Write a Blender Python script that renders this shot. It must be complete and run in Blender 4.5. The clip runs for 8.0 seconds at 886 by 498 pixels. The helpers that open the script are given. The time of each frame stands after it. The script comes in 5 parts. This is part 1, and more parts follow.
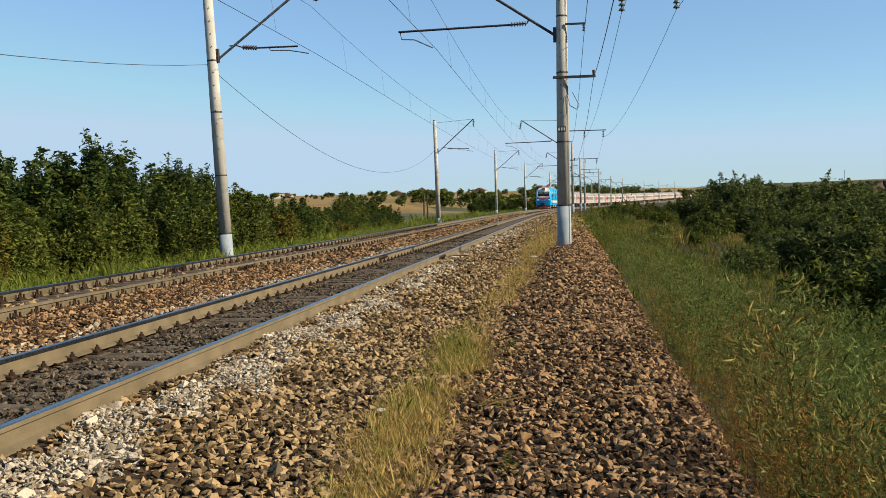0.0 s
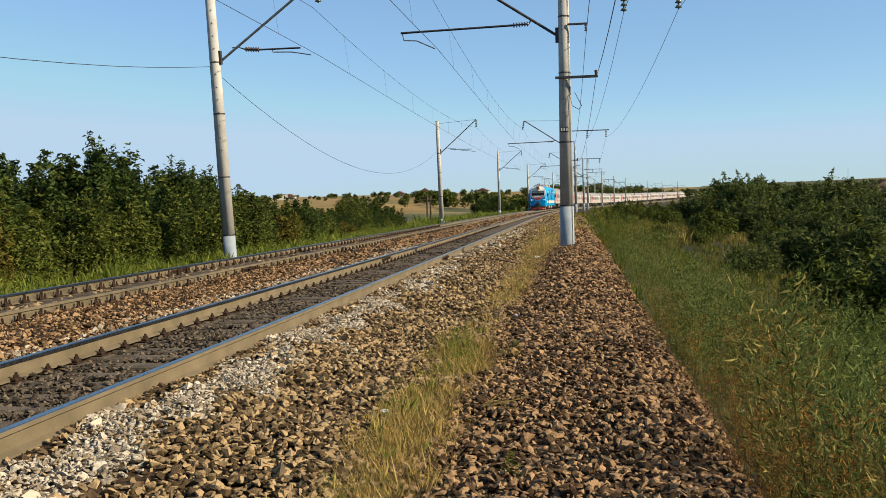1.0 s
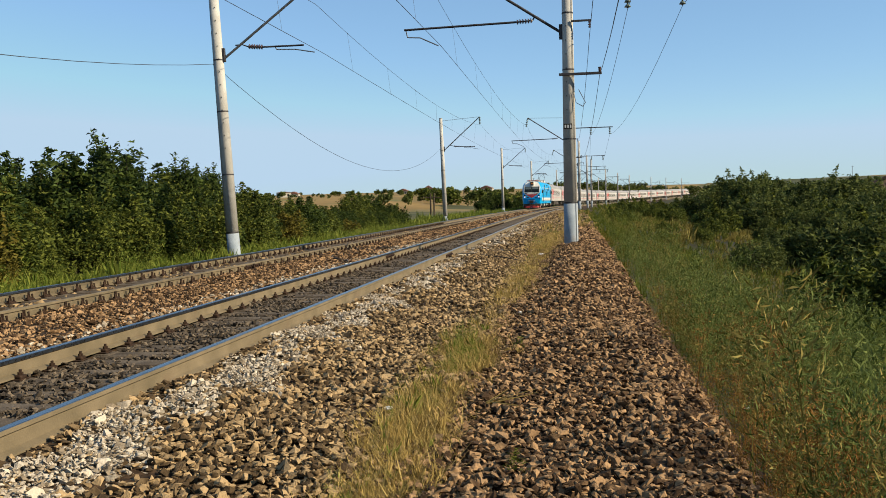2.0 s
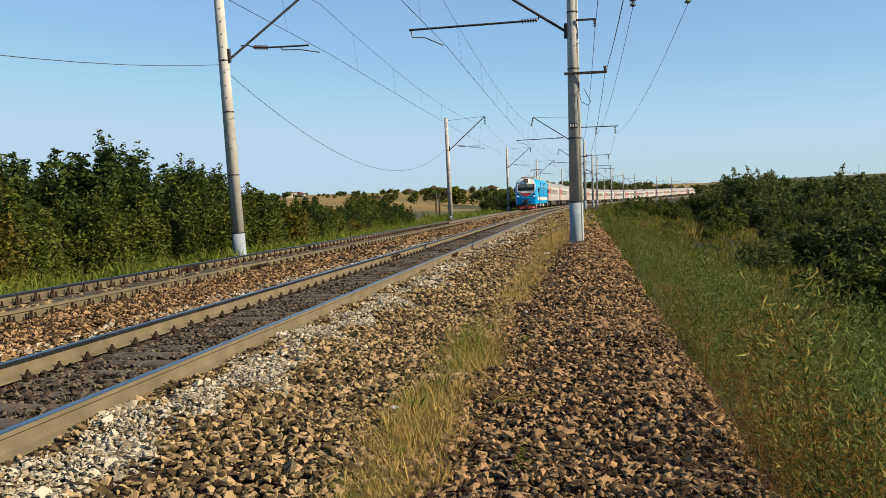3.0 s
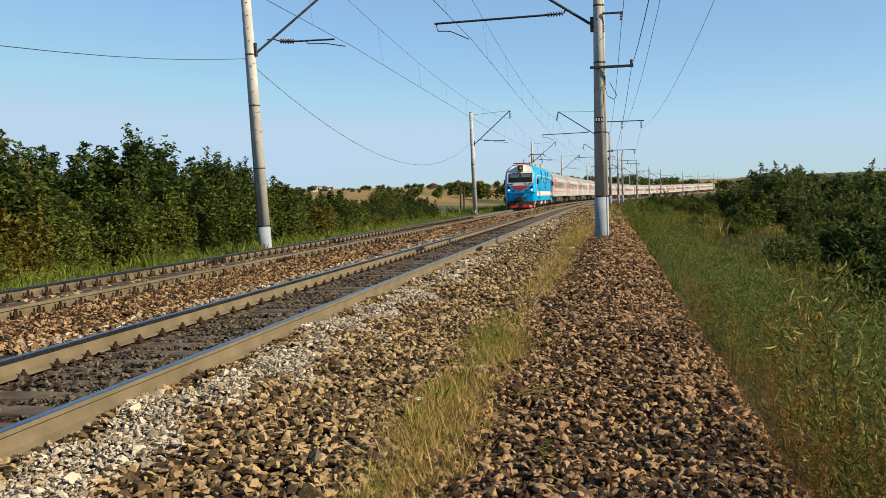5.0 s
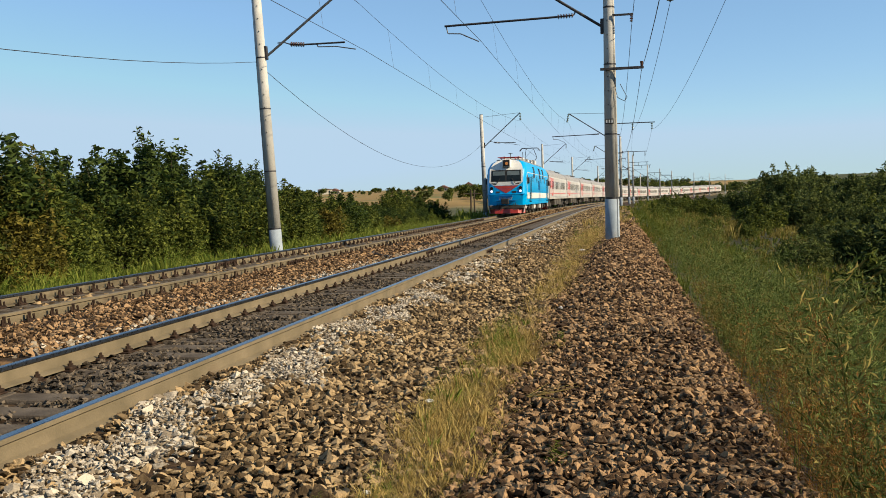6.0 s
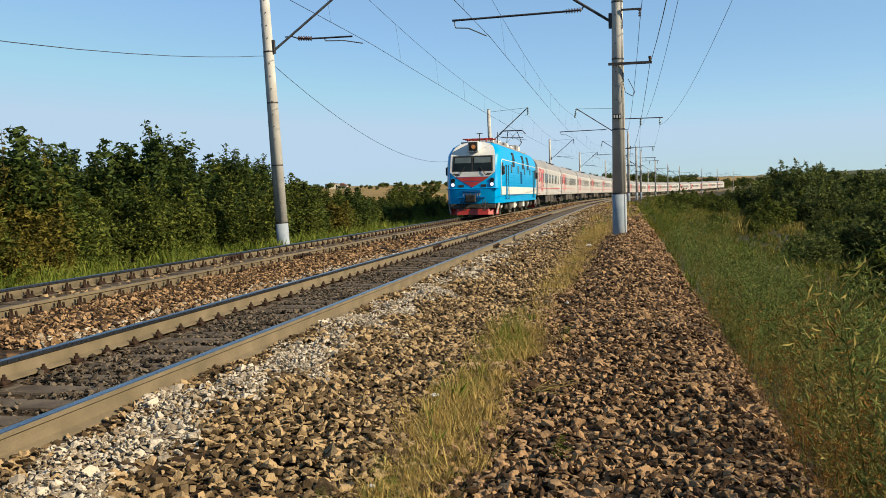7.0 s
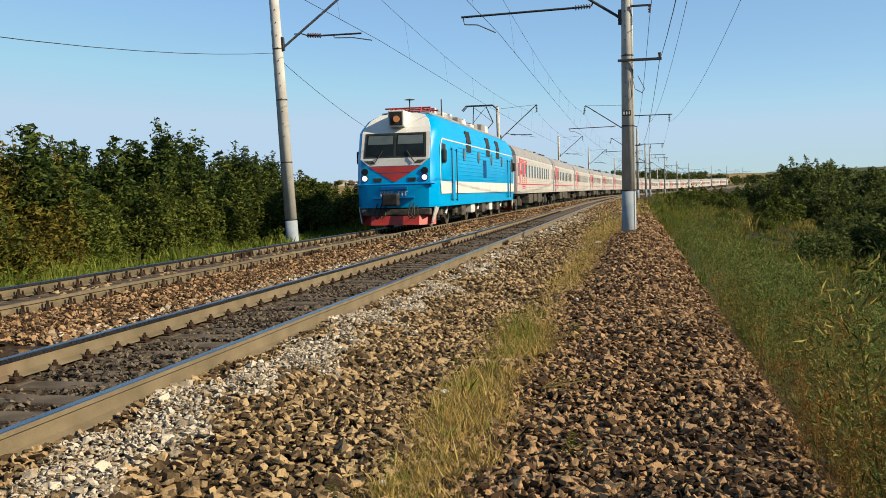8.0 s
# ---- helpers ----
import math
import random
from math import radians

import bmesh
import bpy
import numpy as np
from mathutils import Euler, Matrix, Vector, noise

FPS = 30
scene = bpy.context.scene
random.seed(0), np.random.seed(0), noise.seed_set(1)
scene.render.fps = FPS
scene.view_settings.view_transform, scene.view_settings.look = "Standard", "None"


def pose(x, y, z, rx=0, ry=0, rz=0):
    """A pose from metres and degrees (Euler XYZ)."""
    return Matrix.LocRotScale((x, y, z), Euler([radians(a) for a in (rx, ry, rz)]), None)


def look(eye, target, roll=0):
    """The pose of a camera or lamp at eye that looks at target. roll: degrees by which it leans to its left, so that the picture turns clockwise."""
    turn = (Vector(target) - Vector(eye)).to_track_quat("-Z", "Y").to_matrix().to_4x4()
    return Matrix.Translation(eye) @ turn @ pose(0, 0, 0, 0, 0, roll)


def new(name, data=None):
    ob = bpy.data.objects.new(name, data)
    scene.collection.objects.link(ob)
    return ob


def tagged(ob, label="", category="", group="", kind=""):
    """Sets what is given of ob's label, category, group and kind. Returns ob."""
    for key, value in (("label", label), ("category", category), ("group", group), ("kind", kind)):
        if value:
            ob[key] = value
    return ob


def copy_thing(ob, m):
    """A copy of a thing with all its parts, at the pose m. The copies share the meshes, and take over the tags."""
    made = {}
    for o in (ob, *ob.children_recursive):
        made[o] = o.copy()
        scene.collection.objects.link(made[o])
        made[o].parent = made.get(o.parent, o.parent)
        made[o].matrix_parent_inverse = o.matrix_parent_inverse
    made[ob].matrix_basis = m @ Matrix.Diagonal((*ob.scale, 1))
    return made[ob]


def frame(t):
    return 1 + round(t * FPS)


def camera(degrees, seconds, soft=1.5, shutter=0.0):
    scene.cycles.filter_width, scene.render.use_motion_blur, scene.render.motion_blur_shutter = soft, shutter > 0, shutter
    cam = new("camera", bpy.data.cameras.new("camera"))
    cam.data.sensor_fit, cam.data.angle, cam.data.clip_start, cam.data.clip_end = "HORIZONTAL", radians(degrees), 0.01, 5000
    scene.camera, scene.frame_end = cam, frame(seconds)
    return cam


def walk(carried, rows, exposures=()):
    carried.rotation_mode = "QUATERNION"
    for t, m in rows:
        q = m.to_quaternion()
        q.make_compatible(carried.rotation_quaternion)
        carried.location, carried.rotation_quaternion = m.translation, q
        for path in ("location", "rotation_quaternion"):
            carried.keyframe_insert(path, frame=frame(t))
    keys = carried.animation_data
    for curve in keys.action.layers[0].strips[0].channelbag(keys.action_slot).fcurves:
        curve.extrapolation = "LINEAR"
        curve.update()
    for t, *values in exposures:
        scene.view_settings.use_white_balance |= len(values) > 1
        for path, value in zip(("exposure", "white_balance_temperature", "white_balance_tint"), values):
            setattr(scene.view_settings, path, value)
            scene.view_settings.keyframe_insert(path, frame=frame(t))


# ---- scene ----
cam = camera(52.44, 8.0, soft=0.8)
# seconds, place, tilt, lean and turn of a camera held in the hand
PATH = [
    (0.0, 0.0, 0.0, 0.0, -3.702, 1.262, 0.0), (0.5, 0.009, -0.004, -0.001, -3.540, 1.400, 0.098), (1.0, 0.007, -0.015, 0.005, -3.660, 1.515, 0.193),
    (1.5, 0.003, 0.002, 0.0, -3.787, 1.544, 0.273), (3.0, 0.002, -0.002, -0.005, -3.823, 1.777, 0.758), (3.5, 0.004, -0.013, -0.012, -3.834, 1.871, 0.934),
    (4.0, 0.001, -0.008, -0.016, -4.060, 1.686, 1.468), (5.5, -0.003, -0.017, -0.026, -4.116, 1.685, 2.631), (6.0, -0.001, -0.027, -0.023, -3.959, 1.750, 2.975),
    (6.5, 0.004, -0.019, -0.031, -4.229, 1.684, 3.260), (7.0, 0.007, -0.011, -0.032, -4.266, 1.538, 3.437), (7.5, -0.003, -0.011, -0.031, -4.270, 1.503, 3.609),
    (8.0, -0.006, -0.007, -0.039, -4.429, 1.568, 3.986)]
walk(cam, [(t, pose(x, y, z, 90 + p, r, yaw)) for t, x, y, z, p, r, yaw in PATH], [(0.0, 0.92, 5950, 8), (8.0, 0.92, 5950, 8)])

# ---- world and sun ----
SUN_AZ, SUN_EL = 109.0, 30.0        # degrees clockwise from the view's first direction, and above the horizon
world = bpy.data.worlds.new("world")
scene.world = world
world.use_nodes = True
wn = world.node_tree
sky = wn.nodes.new("ShaderNodeTexSky")
sky.sky_type, sky.sun_disc = "NISHITA", False
sky.sun_elevation, sky.sun_rotation = radians(SUN_EL), radians(SUN_AZ)
sky.altitude, sky.air_density, sky.dust_density, sky.ozone_density = 600, 1.0, 0.0, 3.5
wn.nodes["Background"].inputs["Strength"].default_value = 0.069
haze = wn.nodes.new("ShaderNodeMix")
haze.data_type, haze.blend_type, haze.clamp_factor = "RGBA", "DARKEN", True
haze.inputs["Factor"].default_value = 1.0
haze.inputs["B"].default_value = (4.45, 5.2, 5.85, 1)
wn.links.new(sky.outputs["Color"], haze.inputs["A"])
veil = wn.nodes.new("ShaderNodeMix")
veil.data_type = "RGBA"
veil.inputs["Factor"].default_value = 0.3
veil.inputs["B"].default_value = (3.1, 4.7, 5.95, 1)
wn.links.new(haze.outputs["Result"], veil.inputs["A"])
wn.links.new(veil.outputs["Result"], wn.nodes["Background"].inputs["Color"])
sun = new("sun", bpy.data.lights.new("sun", "SUN"))
sun.data.energy, sun.data.angle, sun.data.color = 5.0, radians(0.5), (1.0, 0.81, 0.54)
az, el = radians(SUN_AZ), radians(SUN_EL)
sun.matrix_world = look((math.sin(az) * math.cos(el) * 100, math.cos(az) * math.cos(el) * 100, math.sin(el) * 100), (0, 0, 0))


# ---- materials ----
def material(name, c1, c2, scale=8.0, rough=0.8, metal=0.0, bump=0.3, fine=60.0, island=0.0, random_ob=0.0, detail=6.0, spots=None, wave=None, trans=0.0):
    """Two-tone noise at a coarse and a fine scale, with relief; island and random_ob vary the tone from piece to piece."""
    c1, c2 = [v * 0.58 for v in c1], [v * 0.58 for v in c2]
    m = bpy.data.materials.new(name)
    m.use_nodes = True
    nt = m.node_tree
    n, l = nt.nodes, nt.links
    bs = n["Principled BSDF"]
    tc = n.new("ShaderNodeTexCoord")
    big, small = n.new("ShaderNodeTexNoise"), n.new("ShaderNodeTexNoise")
    big.inputs["Scale"].default_value, big.inputs["Detail"].default_value = scale, detail
    small.inputs["Scale"].default_value, small.inputs["Detail"].default_value = fine, 4
    l.new(tc.outputs["Object"], big.inputs["Vector"])
    l.new(tc.outputs["Object"], small.inputs["Vector"])
    ramp = n.new("ShaderNodeValToRGB")
    ramp.color_ramp.elements[0].position, ramp.color_ramp.elements[1].position = 0.32, 0.68
    ramp.color_ramp.elements[0].color, ramp.color_ramp.elements[1].color = (*c1, 1), (*c2, 1)
    fac = big.outputs["Fac"]
    if island or random_ob:
        add = n.new("ShaderNodeMath")
        add.operation = "MULTIPLY_ADD"
        if island:
            src = n.new("ShaderNodeNewGeometry").outputs["Random Per Island"]
        else:
            src = n.new("ShaderNodeObjectInfo").outputs["Random"]
        k = island or random_ob
        add.inputs[1].default_value = k
        l.new(src, add.inputs[0])
        mul = n.new("ShaderNodeMath")
        mul.operation = "MULTIPLY_ADD"
        l.new(fac, mul.inputs[0])
        mul.inputs[1].default_value, mul.inputs[2].default_value = 1 - k * 0.5, -k * 0.25
        l.new(mul.outputs[0], add.inputs[2])
        fac = add.outputs[0]
    l.new(fac, ramp.inputs["Fac"])
    mix = n.new("ShaderNodeMix")
    mix.data_type, mix.blend_type = "RGBA", "OVERLAY"
    mix.inputs["Factor"].default_value = 0.35
    l.new(ramp.outputs["Color"], mix.inputs["A"])
    l.new(small.outputs["Fac"], mix.inputs["B"])
    col = mix.outputs["Result"]
    if spots:
        sc, lo, hi, tint = spots
        sp, rp, mx = n.new("ShaderNodeTexNoise"), n.new("ShaderNodeMapRange"), n.new("ShaderNodeMix")
        sp.inputs["Scale"].default_value, sp.inputs["Detail"].default_value = sc, 5
        l.new(tc.outputs["Object"], sp.inputs["Vector"])
        rp.inputs["From Min"].default_value, rp.inputs["From Max"].default_value = lo, hi
        l.new(sp.outputs["Fac"], rp.inputs["Value"])
        mx.data_type = "RGBA"
        l.new(rp.outputs["Result"], mx.inputs["Factor"])
        l.new(col, mx.inputs["A"])
        mx.inputs["B"].default_value = (*tint, 1)
        col = mx.outputs["Result"]
    l.new(col, bs.inputs["Base Color"])
    rr = n.new("ShaderNodeMapRange")
    rr.inputs["To Min"].default_value, rr.inputs["To Max"].default_value = max(0.02, rough - 0.12), min(1, rough + 0.12)
    l.new(small.outputs["Fac"], rr.inputs["Value"])
    l.new(rr.outputs["Result"], bs.inputs["Roughness"])
    bs.inputs["Metallic"].default_value = metal
    if trans or rough >= 0.85:
        bs.inputs["Specular IOR Level"].default_value = 0.15
    if bump:
        bp = n.new("ShaderNodeBump")
        bp.inputs["Strength"].default_value, bp.inputs["Distance"].default_value = bump, 0.02
        l.new(small.outputs["Fac"], bp.inputs["Height"])
        l.new(bp.outputs["Normal"], bs.inputs["Normal"])
    if trans:
        tr = n.new("ShaderNodeBsdfTranslucent")
        ms = n.new("ShaderNodeMixShader")
        ms.inputs["Fac"].default_value = trans
        l.new(col, tr.inputs["Color"])
        l.new(bs.outputs["BSDF"], ms.inputs[1])
        l.new(tr.outputs["BSDF"], ms.inputs[2])
        l.new(ms.outputs["Shader"], n["Material Output"].inputs["Surface"])
    return m


def glow(name, colour, strength):
    m = bpy.data.materials.new(name)
    m.use_nodes = True
    b = m.node_tree.nodes["Principled BSDF"]
    b.inputs["Base Color"].default_value = (*colour, 1)
    b.inputs["Emission Color"].default_value = (*colour, 1)
    b.inputs["Emission Strength"].default_value = strength
    b.inputs["Roughness"].default_value = 0.2
    return m


M_EARTH = material("scrubby hillside", (0.05, 0.058, 0.016), (0.13, 0.125, 0.04), 0.12, 0.95, bump=0.6, fine=3)
# Slope ground darkened so its colour carries the shade under and between weeds.
M_SLOPE = material("matted slope grass darkened for gap shade", (0.018, 0.018, 0.007), (0.065, 0.06, 0.02), 0.3, 0.95, bump=0.8, fine=6, spots=(0.06, 0.56, 0.68, (0.12, 0.11, 0.035)))
M_FRESH = material("fresh bright grass", (0.09, 0.14, 0.012), (0.30, 0.33, 0.05), 0.5, 0.75, bump=0, island=0.6, trans=0.3)
M_GROUND = material("steppe ground", (0.065, 0.075, 0.028), (0.16, 0.145, 0.06), 0.06, 0.95, bump=0.5, fine=2.5, spots=(0.02, 0.5, 0.6, (0.20, 0.15, 0.06)))
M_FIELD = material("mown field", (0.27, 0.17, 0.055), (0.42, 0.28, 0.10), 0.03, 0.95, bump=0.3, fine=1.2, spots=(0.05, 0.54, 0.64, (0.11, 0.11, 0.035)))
# Bed earth coloured dark to hold the shade in crevices between the stones.
M_BALLAST = material("ballast bed earth darkened for crevice shade", (0.028, 0.016, 0.008), (0.10, 0.06, 0.03), 14, 0.95, bump=1.0, fine=26)
M_STONE_BROWN = material("brown crushed stone", (0.09, 0.058, 0.028), (0.50, 0.345, 0.175), 9, 0.9, bump=0.4, fine=70, island=0.8)
M_STONE_DUST = material("dusty pale crushed stone", (0.30, 0.235, 0.16), (0.72, 0.62, 0.48), 5, 0.9, bump=0.4, fine=70, island=0.6)
M_STONE_GREY = material("oily grey crushed stone", (0.045, 0.035, 0.025), (0.20, 0.155, 0.108), 6, 0.85, bump=0.4, fine=70, island=0.6)
M_STONE_RED = material("red brown crushed stone", (0.075, 0.042, 0.02), (0.47, 0.29, 0.145), 7, 0.9, bump=0.4, fine=70, island=0.8)
M_RAIL = material("dusty rail steel", (0.175, 0.135, 0.072), (0.275, 0.21, 0.12), 3, 0.75, 0.1, bump=0.2, fine=90, spots=(1.2, 0.6, 0.75, (0.11, 0.07, 0.04)))
M_RAILTOP = material("polished rail head", (0.35, 0.37, 0.40), (0.48, 0.50, 0.54), 2, 0.3, 1.0, bump=0.05, fine=40)
M_RUST = material("rusty iron", (0.03, 0.018, 0.012), (0.09, 0.052, 0.032), 20, 0.85, 0.2, fine=120)
M_SLEEPER = material("grimy concrete sleeper", (0.08, 0.062, 0.046), (0.19, 0.15, 0.11), 4, 0.9, bump=0.5, fine=60)
M_CONCRETE = material("weathered concrete", (0.50, 0.475, 0.43), (0.72, 0.69, 0.63), 1.4, 0.85, bump=0.3, fine=45, spots=(0.7, 0.58, 0.8, (0.30, 0.275, 0.235)))
M_TARRED = material("pale blue grey painted concrete", (0.28, 0.335, 0.39), (0.46, 0.51, 0.56), 2.0, 0.8, bump=0.25, fine=45, spots=(3.0, 0.6, 0.75, (0.22, 0.20, 0.17)))
M_STEEL = material("dark painted steel", (0.035, 0.032, 0.035), (0.09, 0.08, 0.08), 6, 0.6, 0.4, fine=60)
M_GALV = material("galvanised steel", (0.16, 0.16, 0.16), (0.28, 0.28, 0.28), 6, 0.5, 0.6, fine=60)
M_WIRE = material("dark wire", (0.05, 0.05, 0.055), (0.10, 0.10, 0.11), 3, 0.6, 0.5, bump=0)
M_INSUL = material("brown glazed porcelain", (0.07, 0.03, 0.02), (0.12, 0.055, 0.035), 10, 0.25, bump=0)
M_GLASSINS = material("greenish insulator glass", (0.10, 0.13, 0.11), (0.20, 0.24, 0.20), 10, 0.2, bump=0)
M_BLUE = material("bright blue coach paint", (0.0, 0.40, 0.88), (0.0, 0.47, 0.97), 0.8, 0.38, bump=0.04, fine=30, spots=(1.5, 0.62, 0.85, (0.01, 0.25, 0.55)))
M_DEEP = material("deep blue paint", (0.0, 0.14, 0.44), (0.005, 0.17, 0.50), 0.8, 0.4, bump=0.04, fine=30, spots=(1.8, 0.62, 0.85, (0.02, 0.11, 0.30)))
M_WHITE = material("off white paint", (0.82, 0.79, 0.72), (0.96, 0.93, 0.87), 1.2, 0.45, bump=0.04, fine=30, spots=(2.0, 0.6, 0.8, (0.50, 0.47, 0.40)))
M_REDPAINT = material("signal red paint", (0.46, 0.03, 0.02), (0.58, 0.05, 0.03), 1.5, 0.45, bump=0.04, fine=30)
M_BLACK = material("sooty black running gear", (0.012, 0.011, 0.01), (0.05, 0.045, 0.04), 5, 0.75, 0.2, fine=50)
M_GREASE = material("dusty running gear", (0.07, 0.06, 0.05), (0.17, 0.15, 0.125), 5, 0.85, 0.1, fine=50)
M_WINDOW = material("dark window glass", (0.008, 0.012, 0.014), (0.02, 0.028, 0.03), 1.5, 0.08, bump=0)
M_WINDOW.node_tree.nodes["Principled BSDF"].inputs["Specular IOR Level"].default_value = 0.2
M_BLIND = material("grey green cab blind", (0.10, 0.13, 0.13), (0.16, 0.19, 0.19), 2, 0.5, bump=0)
M_COACH = material("light grey coach paint", (0.60, 0.565, 0.52), (0.72, 0.685, 0.64), 0.9, 0.45, bump=0.04, fine=30, spots=(1.0, 0.62, 0.85, (0.34, 0.29, 0.25)))
M_ROOF = material("grimy grey coach roof", (0.30, 0.28, 0.26), (0.44, 0.42, 0.40), 0.8, 0.6, bump=0.1, fine=20, spots=(1.2, 0.55, 0.8, (0.20, 0.17, 0.15)))
M_CRED = material("bright red coach paint", (0.62, 0.035, 0.03), (0.76, 0.06, 0.05), 1.0, 0.45, bump=0.03, fine=30)
M_LAMP = glow("amber headlight glow", (0.42, 0.15, 0.03), 0.18)
M_MARKER = glow("white marker lamp glow", (0.8, 0.78, 0.9), 0.45)
M_BARK = material("grey brown bark", (0.06, 0.045, 0.03), (0.15, 0.115, 0.08), 5, 0.95, bump=0.8, fine=30)
M_LEAF_DARK = material("dark green leaves", (0.020, 0.040, 0.006), (0.105, 0.145, 0.024), 0.6, 0.75, bump=0, island=0.7, trans=0.3)
M_LEAF_MID = material("olive green leaves", (0.036, 0.058, 0.007), (0.205, 0.23, 0.034), 0.5, 0.75, bump=0, island=0.7, trans=0.3)
M_LEAF_DRY = material("yellowing leaves", (0.07, 0.065, 0.008), (0.26, 0.21, 0.03), 0.5, 0.75, bump=0, island=0.7, trans=0.3)
# Leaf green lightened to put the haze over distant trees into the colour.
M_LEAF_FAR = material("green leaves paled for haze", (0.055, 0.078, 0.018), (0.19, 0.22, 0.055), 0.2, 0.8, bump=0, island=0.6, trans=0.35)
M_TWIG = material("dry brown twigs", (0.10, 0.07, 0.05), (0.22, 0.16, 0.11), 2, 0.9, bump=0, island=0.5)
M_GRASS = material("green grass", (0.06, 0.09, 0.008), (0.22, 0.24, 0.03), 0.35, 0.75, bump=0, island=0.7, trans=0.3)
M_OLIVE = material("olive seeding weeds", (0.12, 0.10, 0.018), (0.40, 0.32, 0.08), 0.35, 0.8, bump=0, island=0.7, trans=0.25)
M_SILVER = material("silvery wormwood", (0.24, 0.25, 0.17), (0.46, 0.47, 0.34), 0.5, 0.85, bump=0, island=0.5, trans=0.2)
M_WORMWOOD = material("grey green weeds", (0.055, 0.085, 0.014), (0.23, 0.275, 0.065), 0.35, 0.8, bump=0, island=0.7, trans=0.3)
M_STRAW = material("dry straw grass", (0.34, 0.23, 0.06), (0.70, 0.51, 0.17), 0.5, 0.8, bump=0, island=0.6, trans=0.25)
M_RUSTWEED = material("rust brown dry weeds", (0.17, 0.075, 0.015), (0.44, 0.22, 0.05), 0.5, 0.85, bump=0, island=0.7, trans=0.2)
M_SPOIL = material("bare dark earth", (0.06, 0.042, 0.03), (0.17, 0.115, 0.075), 0.5, 0.95, bump=0.9, fine=4)
M_PLASTER = material("pale plaster", (0.48, 0.44, 0.36), (0.62, 0.58, 0.48), 0.6, 0.9, bump=0.2, fine=12)
M_SLATE = material("red brown roofing", (0.16, 0.07, 0.045), (0.25, 0.12, 0.08), 0.8, 0.8, bump=0.2, fine=12)

# ---- the line of the track: s along the nearer rail, r to its right, z over its head ----
KNOTS = [-60, 40, 90, 140, 220, 300, 400, 700]
BENDS = [-0.109, -0.109, 0.47, 0.571, 0.498, 1.439, 0.153, -0.335]
HEADING, ASIDE, EYE_H = 8.32, 3.646, 1.359
LINE_S = -80.0 + np.arange(1000)
_k = np.interp(LINE_S, KNOTS, BENDS) / 1000
_th = np.concatenate([[0], np.cumsum((_k[1:] + _k[:-1]) / 2)])
LINE_T = _th - _th[80] + radians(HEADING)
_x = np.concatenate([[0], np.cumsum(np.sin(LINE_T[:-1]))])
_y = np.concatenate([[0], np.cumsum(np.cos(LINE_T[:-1]))])
LINE_X = _x - _x[80] - ASIDE * math.cos(radians(HEADING))
LINE_Y = _y - _y[80] + ASIDE * math.sin(radians(HEADING))
_g = np.interp(LINE_S, [0, 150, 250, 400], [-0.01525, -0.01525, -0.01928, -0.00587])
_z = np.concatenate([[0], np.cumsum((_g[1:] + _g[:-1]) / 2)])
LINE_Z = _z - _z[80] - EYE_H


def on_line(s, r, z=0.0):
    """World places (n x 3) of places given along, beside and over the nearer rail."""
    s, r, z = np.broadcast_arrays(np.asarray(s, float), np.asarray(r, float), np.asarray(z, float))
    t = np.interp(s, LINE_S, LINE_T)
    return np.stack([np.interp(s, LINE_S, LINE_X) + r * np.cos(t), np.interp(s, LINE_S, LINE_Y) - r * np.sin(t),
                     np.interp(s, LINE_S, LINE_Z) + z], -1)


def line_pose(s, r, z=0.0):
    """An upright pose on the line: its y axis runs along the track, away from the camera."""
    p = on_line(s, r, z)
    return pose(*[float(v) for v in p], 0, 0, -math.degrees(float(np.interp(s, LINE_S, LINE_T))))


def line_of(x, y):
    """s and r of world places, by the closest place of the line."""
    x, y = np.asarray(x, float).ravel(), np.asarray(y, float).ravel()
    i = np.empty(len(x), int)
    for a in range(0, len(x), 4000):
        d = (x[a:a + 4000, None] - LINE_X) ** 2 + (y[a:a + 4000, None] - LINE_Y) ** 2
        i[a:a + 4000] = d.argmin(1)
    dx, dy, t = x - LINE_X[i], y - LINE_Y[i], LINE_T[i]
    return LINE_S[i] + dx * np.sin(t) + dy * np.cos(t), dx * np.cos(t) - dy * np.sin(t)


# ---- mesh helpers ----
def mesh_of(name, verts, faces, mat, smooth=False):
    me = bpy.data.meshes.new(name)
    me.from_pydata([tuple(map(float, v)) for v in verts], [], [tuple(map(int, q)) for q in faces])
    for m in (mat if isinstance(mat, (list, tuple)) else [mat]):
        me.materials.append(m)
    if smooth:
        me.shade_smooth()
    me.update()
    return me


def part(name, bm, mat, parent=None, label="", smooth=False):
    me = bpy.data.meshes.new(name)
    bmesh.ops.recalc_face_normals(bm, faces=bm.faces)
    bm.to_mesh(me)
    bm.free()
    for m in (mat if isinstance(mat, (list, tuple)) else [mat]):
        me.materials.append(m)
    if smooth:
        me.shade_smooth()
    ob = new(name, me)
    ob.parent = parent
    return tagged(ob, label)


def thing(name, m, label, category, group="", kind=""):
    ob = tagged(new(name), label, category, group, kind)
    ob.matrix_basis = m
    return ob


